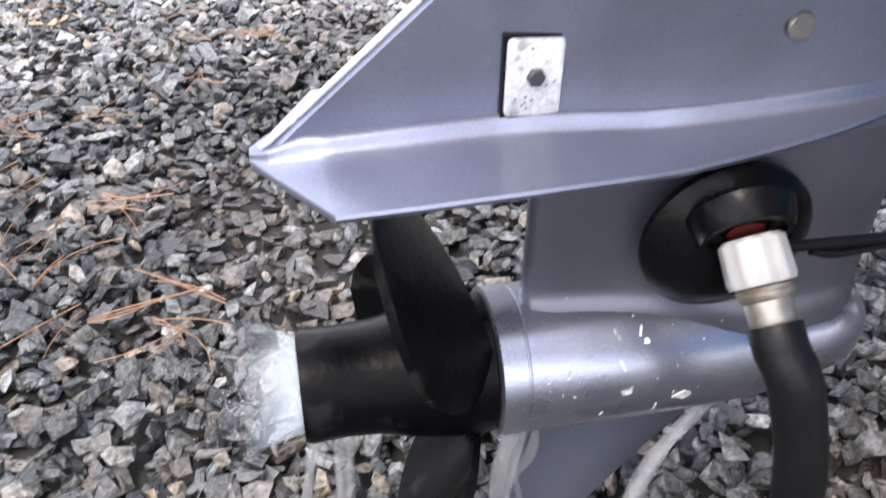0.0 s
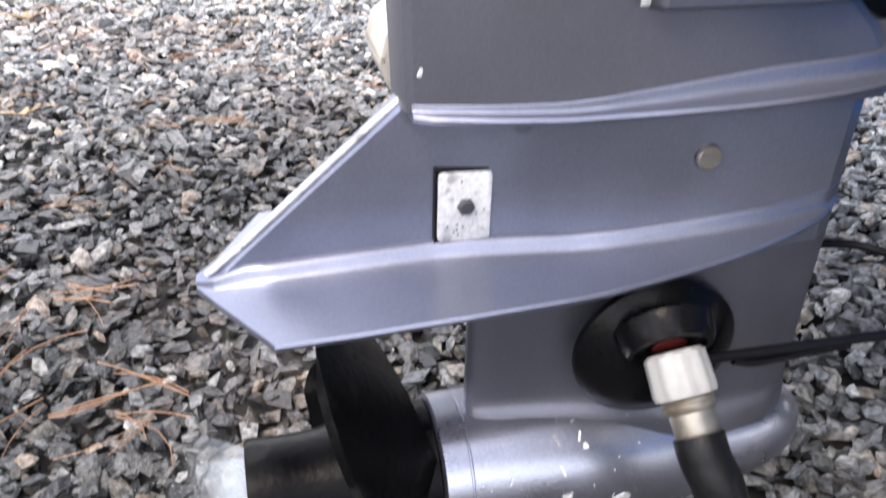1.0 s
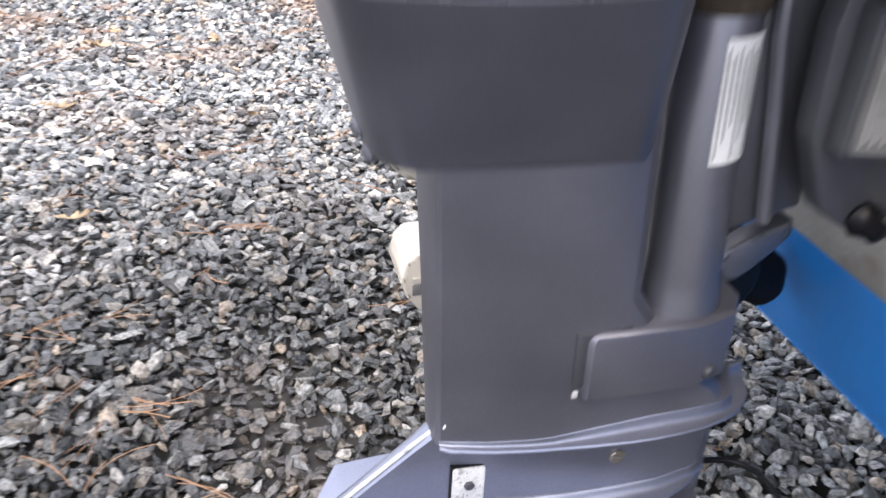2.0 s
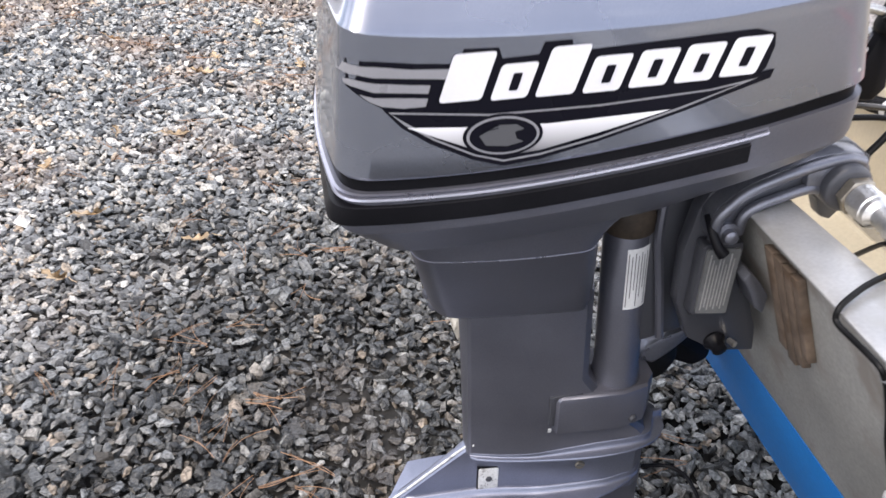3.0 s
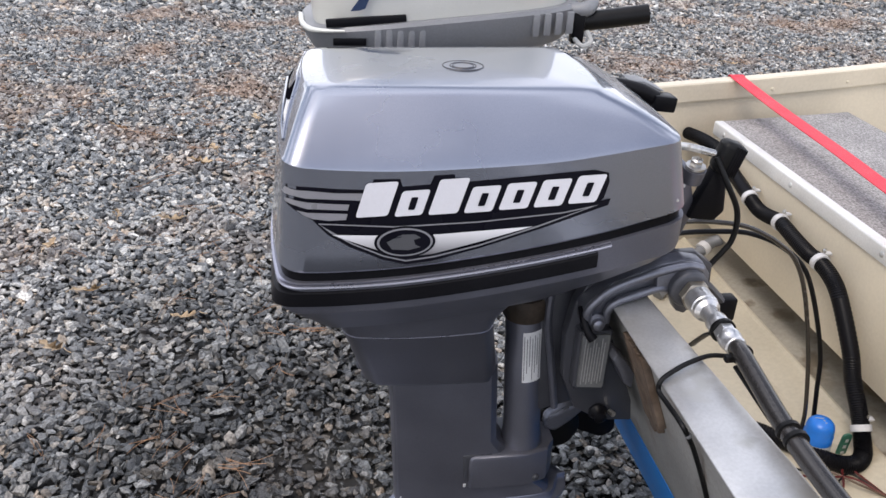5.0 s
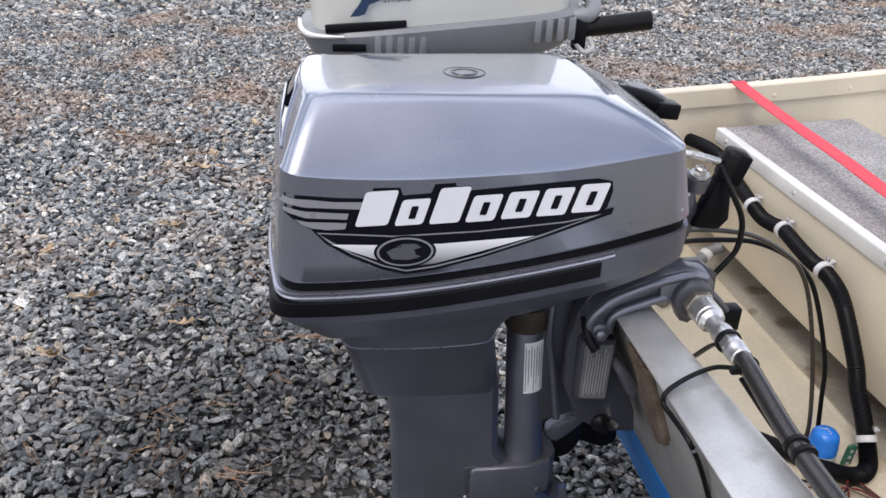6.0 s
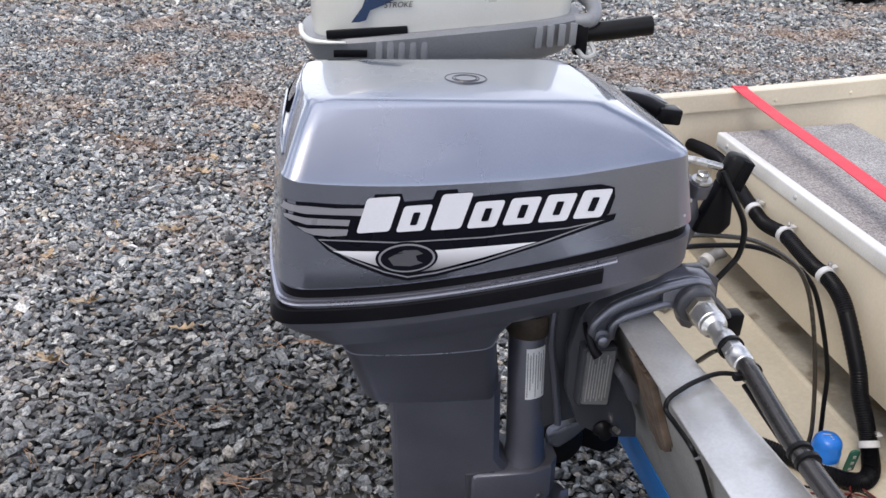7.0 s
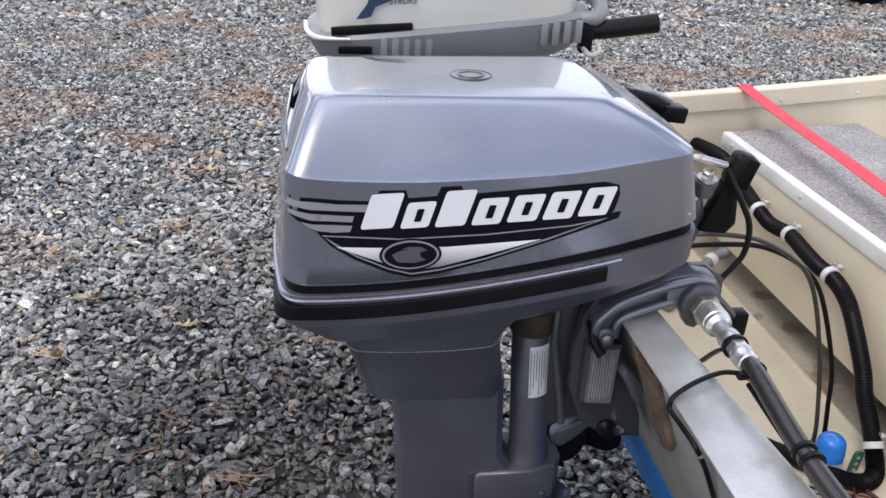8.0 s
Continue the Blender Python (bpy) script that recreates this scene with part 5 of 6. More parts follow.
    part("loop", sweep([(0.528, 0.258, 0.978), (0.526, 0.274, 0.972), (0.528, 0.296, 0.95), (0.53, 0.318, 0.925)], 0.006, 8, flat=0.4), RUBBER, st)
    part("tie", revolve([(0.013, -0.003), (0.0155, -0.0025), (0.0155, 0.0025), (0.013, 0.003)], p(0.113), d, 24), RUBBER, st)


def build_flushing():
    fl = thing("flushing_cup", (0.31, 0.42, 0.41), "black rubber flushing cup pressed on the gearcase intake", "flushing cup")
    c, d = Vector((0.309, CY - 0.032, 0.423)), Vector((-0.05, -1, -0.06)).normalized()
    n0, nd = Vector((0.302, 0.391, 0.4415)), Vector((0.09, -0.7, -0.7)).normalized()
    part("cup", revolve([(0.043, -0.004), (0.0475, 0.0), (0.0475, 0.004), (0.043, 0.0085), (0.036, 0.0135), (0.028, 0.0185), (0.02, 0.022), (0.006, 0.023)], c, d, 40), WET_RUBBER, fl, "shiny wet black rubber cup")
    part("valve_body", revolve([(0.027, -0.014), (0.025, -0.004), (0.0228, 0.0), (0.0195, 0.0), (0.018, -0.003), (0.01, -0.0035)], Vector((0.301, 0.395, 0.444)), (-0.05, -0.86, -0.5), 32), WET_RUBBER, fl, "black valve body")
    part("red_washer", revolve([(0.007, -0.0032), (0.0095, -0.003), (0.0095, -0.0026), (0.007, -0.002)], Vector((0.301, 0.395, 0.444)), (-0.05, -0.86, -0.5), 28), RED, fl, "red rubber washer")
    # wire yoke round the front of the gearcase
    b = sweep([(0.318, 0.402, 0.43), (0.345, 0.4, 0.43), (0.42, 0.402, 0.427), (0.49, 0.41, 0.421), (0.515, 0.43, 0.421), (0.52, CY, 0.421), (0.515, 0.486, 0.421), (0.49, 0.506, 0.421), (0.42, 0.513, 0.42), (0.33, 0.515, 0.418)], 0.0032, 10)
    part("yoke", b, BLACK, fl, "black wire yoke")
    part("yoke_loop", sweep([(0.345, 0.401, 0.4255), (0.36, 0.4, 0.4225), (0.39, 0.402, 0.4225), (0.42, 0.402, 0.4235)], 0.0026, 8), BLACK, fl)
    part("far_cup", revolve([(0.043, -0.004), (0.0475, 0.0), (0.0475, 0.006), (0.03, 0.0175), (0.006, 0.021)], (0.309, CY + 0.032, 0.414), (-0.05, 1, -0.06), 32), RUBBER, fl)
    h = thing("garden_hose", (0.36, 0.36, 0.0), "black garden hose with white nut feeding the flushing cup", "hose")
    fluted = [[Matrix.Translation(n0) @ frame_of(nd) @ Vector((r * (1 - k * (i % 4 > 1)) * math.cos(math.pi * i / 20), r * (1 - k * (i % 4 > 1)) * math.sin(math.pi * i / 20), z)) for i in range(40)]
              for r, z, k in ((0.0138, -0.004, 0.0), (0.0162, -0.002, 0.07), (0.017, 0.017, 0.07), (0.016, 0.0198, 0.02), (0.0115, 0.0205, 0.0))]
    part("nut", loft(fluted), NUT, h, "white plastic fluted hose nut")
    part("ferrule", revolve([(0.0132, 0), (0.0141, 0.0012), (0.0134, 0.0028), (0.0141, 0.004), (0.0136, 0.006), (0.0118, 0.008), (0.0114, 0.021), (0.0108, 0.022)], n0 + nd * 0.02, nd, 28), BRASS, h, "crimped brass ferrule")
    q = n0 + nd * 0.04
    part("tube", sweep([q, q + nd * 0.012, (0.3135, 0.342, 0.385), (0.329, 0.334, 0.318), (0.34, 0.33, 0.2), (0.35, 0.335, 0.09), (0.37, 0.36, 0.04), (0.45, 0.42, 0.03), (0.7, 0.4, 0.03), (1.1, 0.1, 0.03)], 0.0134, 20, 8), RUBBER, h)


# ---------------- the boat ----------------
RAKE = 0.385
XT = lambda z: 0.447 + (0.957 - z) * RAKE          # after face of the transom
GUN = [(0.6, 0.933), (0.9, 0.956), (1.1, 0.9645), (1.25, 0.971), (1.5, 0.985), (2.2, 1.03), (3.4, 1.09)]
NEAR, FAR = -0.44, 1.36


def slab(z0, z1, off0, off1, y0, y1, bevel=0.001):
    """A sheet lying along the raked transom between two heights."""
    return prism([(XT(z0) + off0, z0), (XT(z0) + off1, z0), (XT(z1) + off1, z1), (XT(z1) + off0, z1)], 1, y0, y1, bevel)


def build_boat():
    boat = thing("jon_boat", (1.6, CY, 0.45), "aluminium boat with cream inside, blue outside and bare metal transom", "boat")
    part("transom_core", slab(0.46, 0.952, 0.004, 0.034, NEAR + 0.01, FAR - 0.01), CREAM, boat, "cream transom board")
    part("transom_skin", slab(0.638, 0.9568, -0.001, 0.004, NEAR, FAR), ALU_DULL, boat, "weathered bare aluminium transom skin")
    part("blue_skin", slab(0.472, 0.638, -0.002, 0.004, NEAR, FAR), BLUE, boat, "bright blue painted lower transom")
    # cap: a channel over the top edge
    def cap_ring(y, w):
        return [Vector((x, y, z)) for x, z in ((0.436, 0.9578), (0.436, 0.9595), (0.4395, 0.962), (w - 0.005, 0.966), (w, 0.963), (w + 0.001, 0.938), (w - 0.0025, 0.938), (w - 0.003, 0.9605), (0.447, 0.9582), (0.44, 0.9578))]
    cap = loft([cap_ring(FAR, 0.492), cap_ring(0.4, 0.4885), cap_ring(0.3, 0.4945), cap_ring(0.04, 0.514), cap_ring(NEAR, 0.53)])
    part("transom_cap", cap, ALU, boat, "scuffed shiny aluminium cap")
    for y in (0.05, -0.12, -0.3, 0.62, 1.2):
        part("rivet", revolve([(0.006, 0), (0.0055, 0.0015), (0.003, 0.003), (0.001, 0.0034)], (XT(0.86) - 0.001, y, 0.86), (-1, 0, -RAKE), 12), ALU, boat)
    for k, (y0, y1, z0) in enumerate(((0.319, 0.336, 0.806), (0.302, 0.318, 0.798), (0.2845, 0.3005, 0.81), (0.27, 0.283, 0.83))):
        part("wood_pad", slab(z0, 0.94, -0.012, -0.001, y0, y1, 0.002), WOOD, boat, "weathered brown wooden pad")
    # sides with rolled gunwales
    for y, s in ((FAR, 1), (NEAR, -1)):
        rings = []
        xs = [0.56, 0.62, 0.75, 0.9, 1.05, 1.2, 1.4, 1.7, 2.1, 2.6, 3.1, 3.4]
        for x in xs:
            g = curve_at(GUN, x)
            yy = y + s * 0.1 * (min(x, 1.7) - 0.9) - s * max(x - 2.2, 0) * 0.3
            low = max(0.47, 0.47 + (x - 2.6) * 0.35)
            zlo = max(low, 0.957 - (x - 0.447) / RAKE) if x < 0.64 else low
            inset = 0.05
            rings.append([Vector((x, yy - s * inset, zlo)), Vector((x, yy - s * 0.004, g - 0.062)), Vector((x, yy - s * 0.004, g - 0.047)), Vector((x, yy - s * 0.012, g - 0.045)), Vector((x, yy - s * 0.012, g - 0.003)),
                          Vector((x, yy - s * 0.009, g)), Vector((x, yy + s * 0.02, g)), Vector((x, yy + s * 0.024, g - 0.004)), Vector((x, yy + s * 0.024, g - 0.03)), Vector((x, yy + s * 0.003, g - 0.034)), Vector((x, yy - s * (inset - 0.004), zlo))])
        part("side_panel", loft(rings), CREAM, boat, "cream side with a folded gunwale", 30)
        skin = [[Vector((r[9].x, r[9].y + s * 0.002, r[9].z)), Vector((r[10].x, r[10].y + s * 0.002, r[10].z)), Vector((r[10].x, r[10].y + s * 0.004, r[10].z)), Vector((r[9].x, r[9].y + s * 0.004, r[9].z))] for r in rings]
        part("outer_skin", loft(skin), BLUE, boat, "blue outer paint")
        for x in (0.95, 1.22, 1.44, 1.8):
            g = curve_at(GUN, x)
            yy = y + s * 0.1 * (min(x, 1.7) - 0.9)
            part("rivet", revolve([(0.005, 0), (0.0045, 0.0015), (0.001, 0.003)], (x, yy - s * 0.012, g - 0.03), (0, -s, 0), 10), CREAM, boat)
    # bottom and the stained sloping floor
    def planked(xz, inset):
        """A floor between the sides, narrowing with them towards the bow: x, underside, top."""
        rows = []
        for x, lo, hi in xz:
            d = inset + 0.26 * max(x - 2.2, 0)
            rows.append([Vector((x, NEAR + d, lo)), Vector((x, FAR - d, lo)), Vector((x, FAR - d, hi)), Vector((x, NEAR + d, hi))])
        return loft(rows)
    part("bottom", planked([(0.635, 0.466, 0.476), (2.2, 0.466, 0.476), (2.6, 0.466, 0.476), (3.35, 0.7, 0.72)], 0.05), BLUE, boat)
    floor_poly = [(0.672, 0.476), (0.648, 0.54), (0.95, 0.541), (1.03, 0.56), (1.4, 0.6), (1.4, 0.476)]
    part("splash_well_floor", prism(floor_poly, 1, NEAR + 0.052, FAR - 0.052, 0.002), CREAM_DIRTY, boat, "cream floor with brown water stains")
    part("floor_sheet", prism([(0.66, 0.5405), (0.66, 0.5445), (0.95, 0.5455), (1.012, 0.56), (1.017, 0.566), (1.022, 0.566), (1.026, 0.5595), (0.952, 0.5415)], 1, NEAR + 0.056, FAR - 0.056, 0.0012), CREAM_FLOOR, boat, "cleaner cream floor sheet with a raised seam")
    part("forward_floor", planked([(1.41, 0.477, 0.6), (2.2, 0.477, 0.6), (2.6, 0.477, 0.6)], 0.052), CREAM_DIRTY, boat)
    part("bow_floor", planked([(2.602, 0.48, 0.6), (3.0, 0.612, 0.69), (3.32, 0.725, 0.765)], 0.054), CREAM_DIRTY, boat)
    part("bow_plate", prism([(3.3, 0.69), (3.42, 1.08), (3.44, 1.08), (3.34, 0.69)], 1, NEAR + 0.28, FAR - 0.28, 0.002), CREAM, boat)
    # timber blocks under the hull
    for x in (1.75, 2.45):
        for y in (0.16, 0.76):
            blk = thing("timber_block", (x, y, 0.0), "stacked rough timber block carrying the boat hull", "block", "blocks under the boat")
            for k in range(3):
                turn = pose(0, 0, 0, 0, 0, 90 * (k % 2) + 3 * (k - 1))
                part("beam", box((0.42, 0.15, 0.155), (x, y, 0.0775 + 0.155 * k), 0.004, turn), WOOD, blk)
    # bench
    bench = thing("bench_seat", (1.2, CY, 0.656), "cream aluminium bench seat with a grey carpeted top", "bench")
    part("front_panel", prism([(1.02, 0.652), (1.02, 0.892), (1.026, 0.892), (1.026, 0.652)], 1, NEAR + 0.06, FAR - 0.1, 0.001), CREAM, bench, "cream front panel")
    part("rear_panel", prism([(1.408, 0.6), (1.408, 0.885), (1.414, 0.885), (1.414, 0.6)], 1, NEAR + 0.06, FAR - 0.035, 0.001), CREAM, bench)
    part("lid", prism([(1.027, 0.877), (1.027, 0.885), (1.407, 0.885), (1.407, 0.877)], 1, NEAR + 0.06, FAR - 0.1, 0.001), CREAM, bench)
    def deck(x0, x1, z0, z1, back):
        """A flat panel whose far end follows the flare of the side."""
        end = lambda x: 1.274 + 0.16 * (x - 1.053) + back
        plan = [(x0, NEAR + 0.07), (x1, NEAR + 0.07), (x1, end(x1)), (x0, end(x0))]
        bm = loft([[Vector((x, y, z)) for x, y in plan] for z in (z0, z1)])
        bmesh.ops.recalc_face_normals(bm, faces=bm.faces[:])
        bmesh.ops.bevel(bm, geom=bm.edges[:], offset=0.002, segments=2, affect="EDGES", profile=0.5)
        return bm
    part("carpet", deck(1.0385, 1.412, 0.886, 0.894, 0.0), CARPET, bench, "grey short-pile carpet")
    # the sun on this angle is painted in by its paler metal
    part("edge_angle", prism([(1.016, 0.868), (1.016, 0.8955), (1.018, 0.8985), (1.0375, 0.8985), (1.0375, 0.8955), (1.0195, 0.8955), (1.0195, 0.868)], 1, NEAR + 0.06, FAR - 0.1, 0.0008), ALU_SUNLIT, bench, "aluminium edge angle with the sunlight put into its colour")
    for y in (1.206, 0.909, 0.61, 0.31):
        part("rivet", revolve([(0.006, 0), (0.0055, 0.0015), (0.002, 0.0035)], (1.0165, y, 0.8825), (-1, 0, 0), 12), ALU, bench)
    st = thing("tie_down_strap", (1.08, 0.5, 0.97), "red webbing strap stretched across the boat", "strap")
    top = [(1.127, FAR + 0.05, 0.955), (1.1265, FAR + 0.046, 0.968), (1.126, FAR + 0.03, 0.9685), (1.122, FAR + 0.008, 0.967), (1.112, 1.15, 0.959), (1.096, 0.9, 0.958), (1.078, 0.7, 0.957), (1.06, 0.4, 0.957), (1.0, NEAR, 0.957)]
    rows = [[Vector((x - 0.018, y, z - 0.001)), Vector((x + 0.018, y, z - 0.001)), Vector((x + 0.018, y, z + 0.001)), Vector((x - 0.018, y, z + 0.001))] for x, y, z in catmull(top, 6)]
    part("webbing", loft(rows), STRAP, st)
    return boat


def build_boat_things():
    # corrugated bilge hose along the bench
    h = thing("bilge_hose", (0.98, 0.7, 0.6), "black corrugated bilge hose clipped along the bench front", "hose")
    line = [(0.995, 1.34, 0.84), (0.995, 1.285, 0.849), (0.995, 1.23, 0.855), (0.995, 1.182, 0.855), (0.995, 1.133, 0.84), (0.995, 1.079, 0.829), (0.995, 1.007, 0.811), (0.995, 0.965, 0.803), (0.995, 0.928, 0.806), (0.995, 0.88, 0.814), (0.995, 0.819, 0.806),
            (0.995, 0.766, 0.801), (0.995, 0.73, 0.803), (0.995, 0.683, 0.792), (0.995, 0.646, 0.767), (0.995, 0.585, 0.701), (0.995, 0.559, 0.659), (0.995, 0.526, 0.623), (0.994, 0.503, 0.595), (0.991, 0.486, 0.578), (0.983, 0.468, 0.566),
            (0.965, 0.455, 0.561), (0.94, 0.455, 0.561), (0.91, 0.475, 0.561), (0.87, 0.52, 0.561), (0.83, 0.56, 0.561)]
    part("corrugated_tube", sweep(line, 0.0155, 16, 22, ribs=0.0011, rib_every=1), BLACK, h)
    for p, d in (((0.995, 1.007, 0.811), (0, 1, 0.2)), ((0.995, 0.88, 0.814), (0, 1, -0.02)), ((0.995, 0.73, 0.803), (0, 1, 0.1)), ((0.994, 0.503, 0.595), (0.05, 0.66, 0.75))):
        part("clip", revolve([(0.0165, -0.006), (0.0178, -0.0055), (0.0178, 0.0055), (0.0165, 0.006)], p, d, 24), CLAMP, h, "pale nylon clip")
        q = Vector(p) + Vector((0.014, 0.004, 0.0195))
        part("clip_tab", box((0.014, 0.011, 0.004), q - Vector((0, 0, 0.003)), 0.001), CLAMP, h)
        part("clip_screw", revolve([(0.005, 0), (0.004, 0.003), (0.001, 0.004)], q + Vector((-0.007, 0, 0.002)), (-1, 0, 0.4), 10), STEEL, h)
    # pump
    p = thing("bilge_pump", (0.9, 0.5, 0.56), "bilge pump with a bright blue domed cap", "pump")
    x, y = 0.915, 0.505
    part("strainer", revolve([(0.023, 0.541), (0.026, 0.544), (0.026, 0.574), (0.024, 0.577)], (x, y, 0), (0, 0, 1), 28), WHITE, p)
    part("cap", revolve([(0.022, 0.575), (0.025, 0.577), (0.025, 0.592), (0.0238, 0.594), (0.0238, 0.603), (0.022, 0.611), (0.017, 0.617), (0.009, 0.62), (0.002, 0.621)], (x, y, 0), (0, 0, 1), 32), BLUE_CAP, p, "blue domed cap")
    for k in range(3):
        part("cap_mark", box((0.014, 0.002, 0.0012), (x - 0.004, y + 0.003 - 0.005 * k, 0.6205 - 0.001 * k), 0.0003, pose(0, 0, 0, 0, -12, -30)), WHITE, p)
    f = thing("float_switch", (0.945, 0.46, 0.6), "small green and white switch tag standing by the pump", "switch")
    part("tag", prism(rounded([(0.952, 0.541), (0.97, 0.541), (0.974, 0.592), (0.956, 0.592)], 0.008), 1, 0.492, 0.497, 0.001), GREEN, f)
    for k in range(3):
        part("mark", box((0.006, 0.001, 0.006), (0.962 + 0.001 * k, 0.4912, 0.553 + 0.013 * k), 0.0003), WHITE, f)
    d = thing("drain_pipe", (0.86, 1.1, 0.575), "grey pipe end with a pale clip on the boat floor", "pipe")
    PIPE = [(0.84, 1.04, 0.556), (0.985, 1.136, 0.622), (1.03, 1.145, 0.64)]
    part("tube", sweep(PIPE, 0.014, 16, 6), TRAY, d)
    part("clip", revolve([(0.0145, -0.009), (0.0175, -0.008), (0.0175, 0.008), (0.0145, 0.009)], PIPE[1], Vector(PIPE[2]) - Vector(PIPE[0]), 20), CLAMP, d, "pale nylon clip")
    # wires behind the pump
    w = thing("wire_bundle", (0.87, 0.42, 0.57), "tangled red and brown wires on the boat floor", "wires")
    for k, (mat, dy) in enumerate(((RED, 0.0), (RUBBER, 0.012), (WOOD, -0.014), (RED, 0.03))):
        part("wire", sweep([(0.84 + 0.02 * k, 0.46 + dy, 0.545), (0.87, 0.44 + dy, 0.555), (0.9, 0.43 - dy, 0.56), (0.94, 0.42 + dy, 0.56), (0.98, 0.38, 0.55)], 0.002, 6), mat, w)
    # two thin fuel and control lines from the motor into the boat
    c = thing("fuel_line", (0.6, 0.6, 1.05), "thin dark and translucent lines curving from motor into boat", "line")
    part("dark_line", sweep([(0.49, 0.42, 1.02), (0.55, 0.5, 0.985), (0.612, 0.55, 0.968), (0.68, 0.55, 0.968), (0.727, 0.55, 0.962), (0.779, 0.55, 0.94), (0.828, 0.55, 0.902), (0.863, 0.55, 0.843), (0.907, 0.55, 0.73), (0.923, 0.55, 0.647), (0.935, 0.546, 0.56)], 0.0041, 10), BLACK, c)
    part("clear_line", sweep([(0.49, 0.4, 1.04), (0.55, 0.49, 1.008), (0.606, 0.53, 0.997), (0.664, 0.53, 0.993), (0.712, 0.53, 0.982), (0.764, 0.53, 0.954), (0.802, 0.53, 0.919), (0.833, 0.53, 0.857), (0.868, 0.53, 0.747), (0.895, 0.53, 0.628), (0.898, 0.528, 0.575)], 0.0038, 10), CLEAR_HOSE, c, "translucent grey line")
    k = thing("gauge_cable", (0.47, 0.2, 0.97), "thin black cable looped over the transom cap", "cable")
    part("wire", sweep([(0.529, 0.223, 0.973), (0.504, 0.226, 0.974), (0.473, 0.216, 0.973), (0.447, 0.203, 0.971), (0.432, 0.195, 0.966), (0.43, 0.191, 0.955), (0.432, 0.17, 0.953), (0.432, 0.148, 0.9545), (0.433, 0.13, 0.953), (0.443, 0.13, 0.936), (0.452, 0.134, 0.92), (0.466, 0.138, 0.89), (0.486, 0.146, 0.845), (0.51, 0.142, 0.78), (0.548, 0.135, 0.68), (0.57, 0.13, 0.62)], 0.0029, 10), RUBBER, k)
    part("clip", box((0.007, 0.007, 0.006), (0.4395, 0.129, 0.943), 0.002), TRAY, k)
    part("clip", box((0.01, 0.016, 0.01), (0.513, 0.141, 0.77), 0.002), CLAMP, k)
    part("tail", sweep([(0.525, 0.205, 0.972), (0.532, 0.14, 0.956), (0.532, 0.09, 0.954), (0.528, 0.04, 0.956), (0.528, -0.1, 0.956)], 0.003, 8), RUBBER, k)
    # throttle and shift gear at the front of the motor
    g = thing("control_linkage", (0.56, 0.47, 1.0), "black control cable end with bolt and bracket at the motor front", "linkage")
    part("mount", prism([(0.5, 1.03), (0.5, 1.12), (0.545, 1.125), (0.565, 1.06), (0.545, 1.0)], 1, 0.44, 0.5, 0.004), PAINT_LEG, g)
    part("bracket", prism([(0.552, 1.05), (0.578, 1.122), (0.595, 1.122), (0.603, 1.06), (0.59, 1.045)], 1, 0.43, 0.452, 0.004), BLACK, g, "black plastic bracket")
    part("connector", box((0.03, 0.028, 0.044), (0.59, 0.432, 1.138), 0.008, pose(0, 0, 0, 0, 16, -10), 3), RUBBER, g, "ribbed black connector boot")
    for i in range(5):
        part("rib", box((0.0025, 0.03, 0.04), Vector((0.59, 0.432, 1.138)) + Vector((0.003 + 0.003 * i, -0.001, -0.001 - 0.0012 * i)), 0.001, pose(0, 0, 0, 0, 16, -10)), BLACK, g)
    part("arm", sweep([(0.5, 0.45, 1.148), (0.535, 0.44, 1.15), (0.572, 0.43, 1.143)], 0.005, 10), STEEL, g)
    part("washer", revolve([(0.013, 0), (0.013, 0.003)], (0.548, 0.43, 1.125), (0, -0.2, 1), 20), STEEL, g)
    part("bolt", revolve([(0.0075, 0), (0.0085, 0.002), (0.0085, 0.008), (0.006, 0.01)], (0.548, 0.43, 1.128), (0, -0.2, 1), flat=6), STEEL, g, "steel bolt")
    part("bolt_boss", revolve([(0.013, 0), (0.015, 0.02)], (0.548, 0.434, 1.104), (0, -0.2, 1), 20), PAINT_LEG, g)
    part("cable", sweep([(0.572, 0.425, 1.14), (0.587, 0.41, 1.108), (0.606, 0.41, 1.076), (0.612, 0.41, 1.051), (0.61, 0.41, 1.026), (0.601, 0.41, 1.01), (0.586, 0.41, 0.989), (0.569, 0.4, 0.972)], 0.004, 10), RUBBER, g)
    part("boot", sweep([(0.462, 0.553, 1.2), (0.49, 0.558, 1.194), (0.515, 0.56, 1.186), (0.535, 0.56, 1.176)], lambda t: 0.0095 + 0.003 * t, 14), BLACK, g, "black rubber boot")
    part("boot_end", box((0.034, 0.03, 0.022), (0.546, 0.558, 1.172), 0.003, pose(0, 0, 0, 0, 6, 0)), BLACK, g)
    part("boot_wedge", prism([(0.497, 1.2), (0.52, 1.199), (0.553, 1.184), (0.53, 1.184)], 1, 0.566, 0.6, 0.002), TRAY, g, "pale grey wedge behind the boot")
    part("latch_wire", sweep([(0.44, 0.56, 1.222), (0.47, 0.57, 1.205), (0.5, 0.57, 1.19), (0.53, 0.56, 1.18)], 0.0025, 8), STEEL, g)
    part("stop_arm", sweep([(0.57, 0.42, 0.972), (0.595, 0.424, 0.951), (0.622, 0.43, 0.924)], 0.013, 10, flat=0.5), PAINT_DARK, g)
    part("stop_block", box((0.026, 0.022, 0.036), (0.636, 0.432, 0.907), 0.003), BLACK, g)


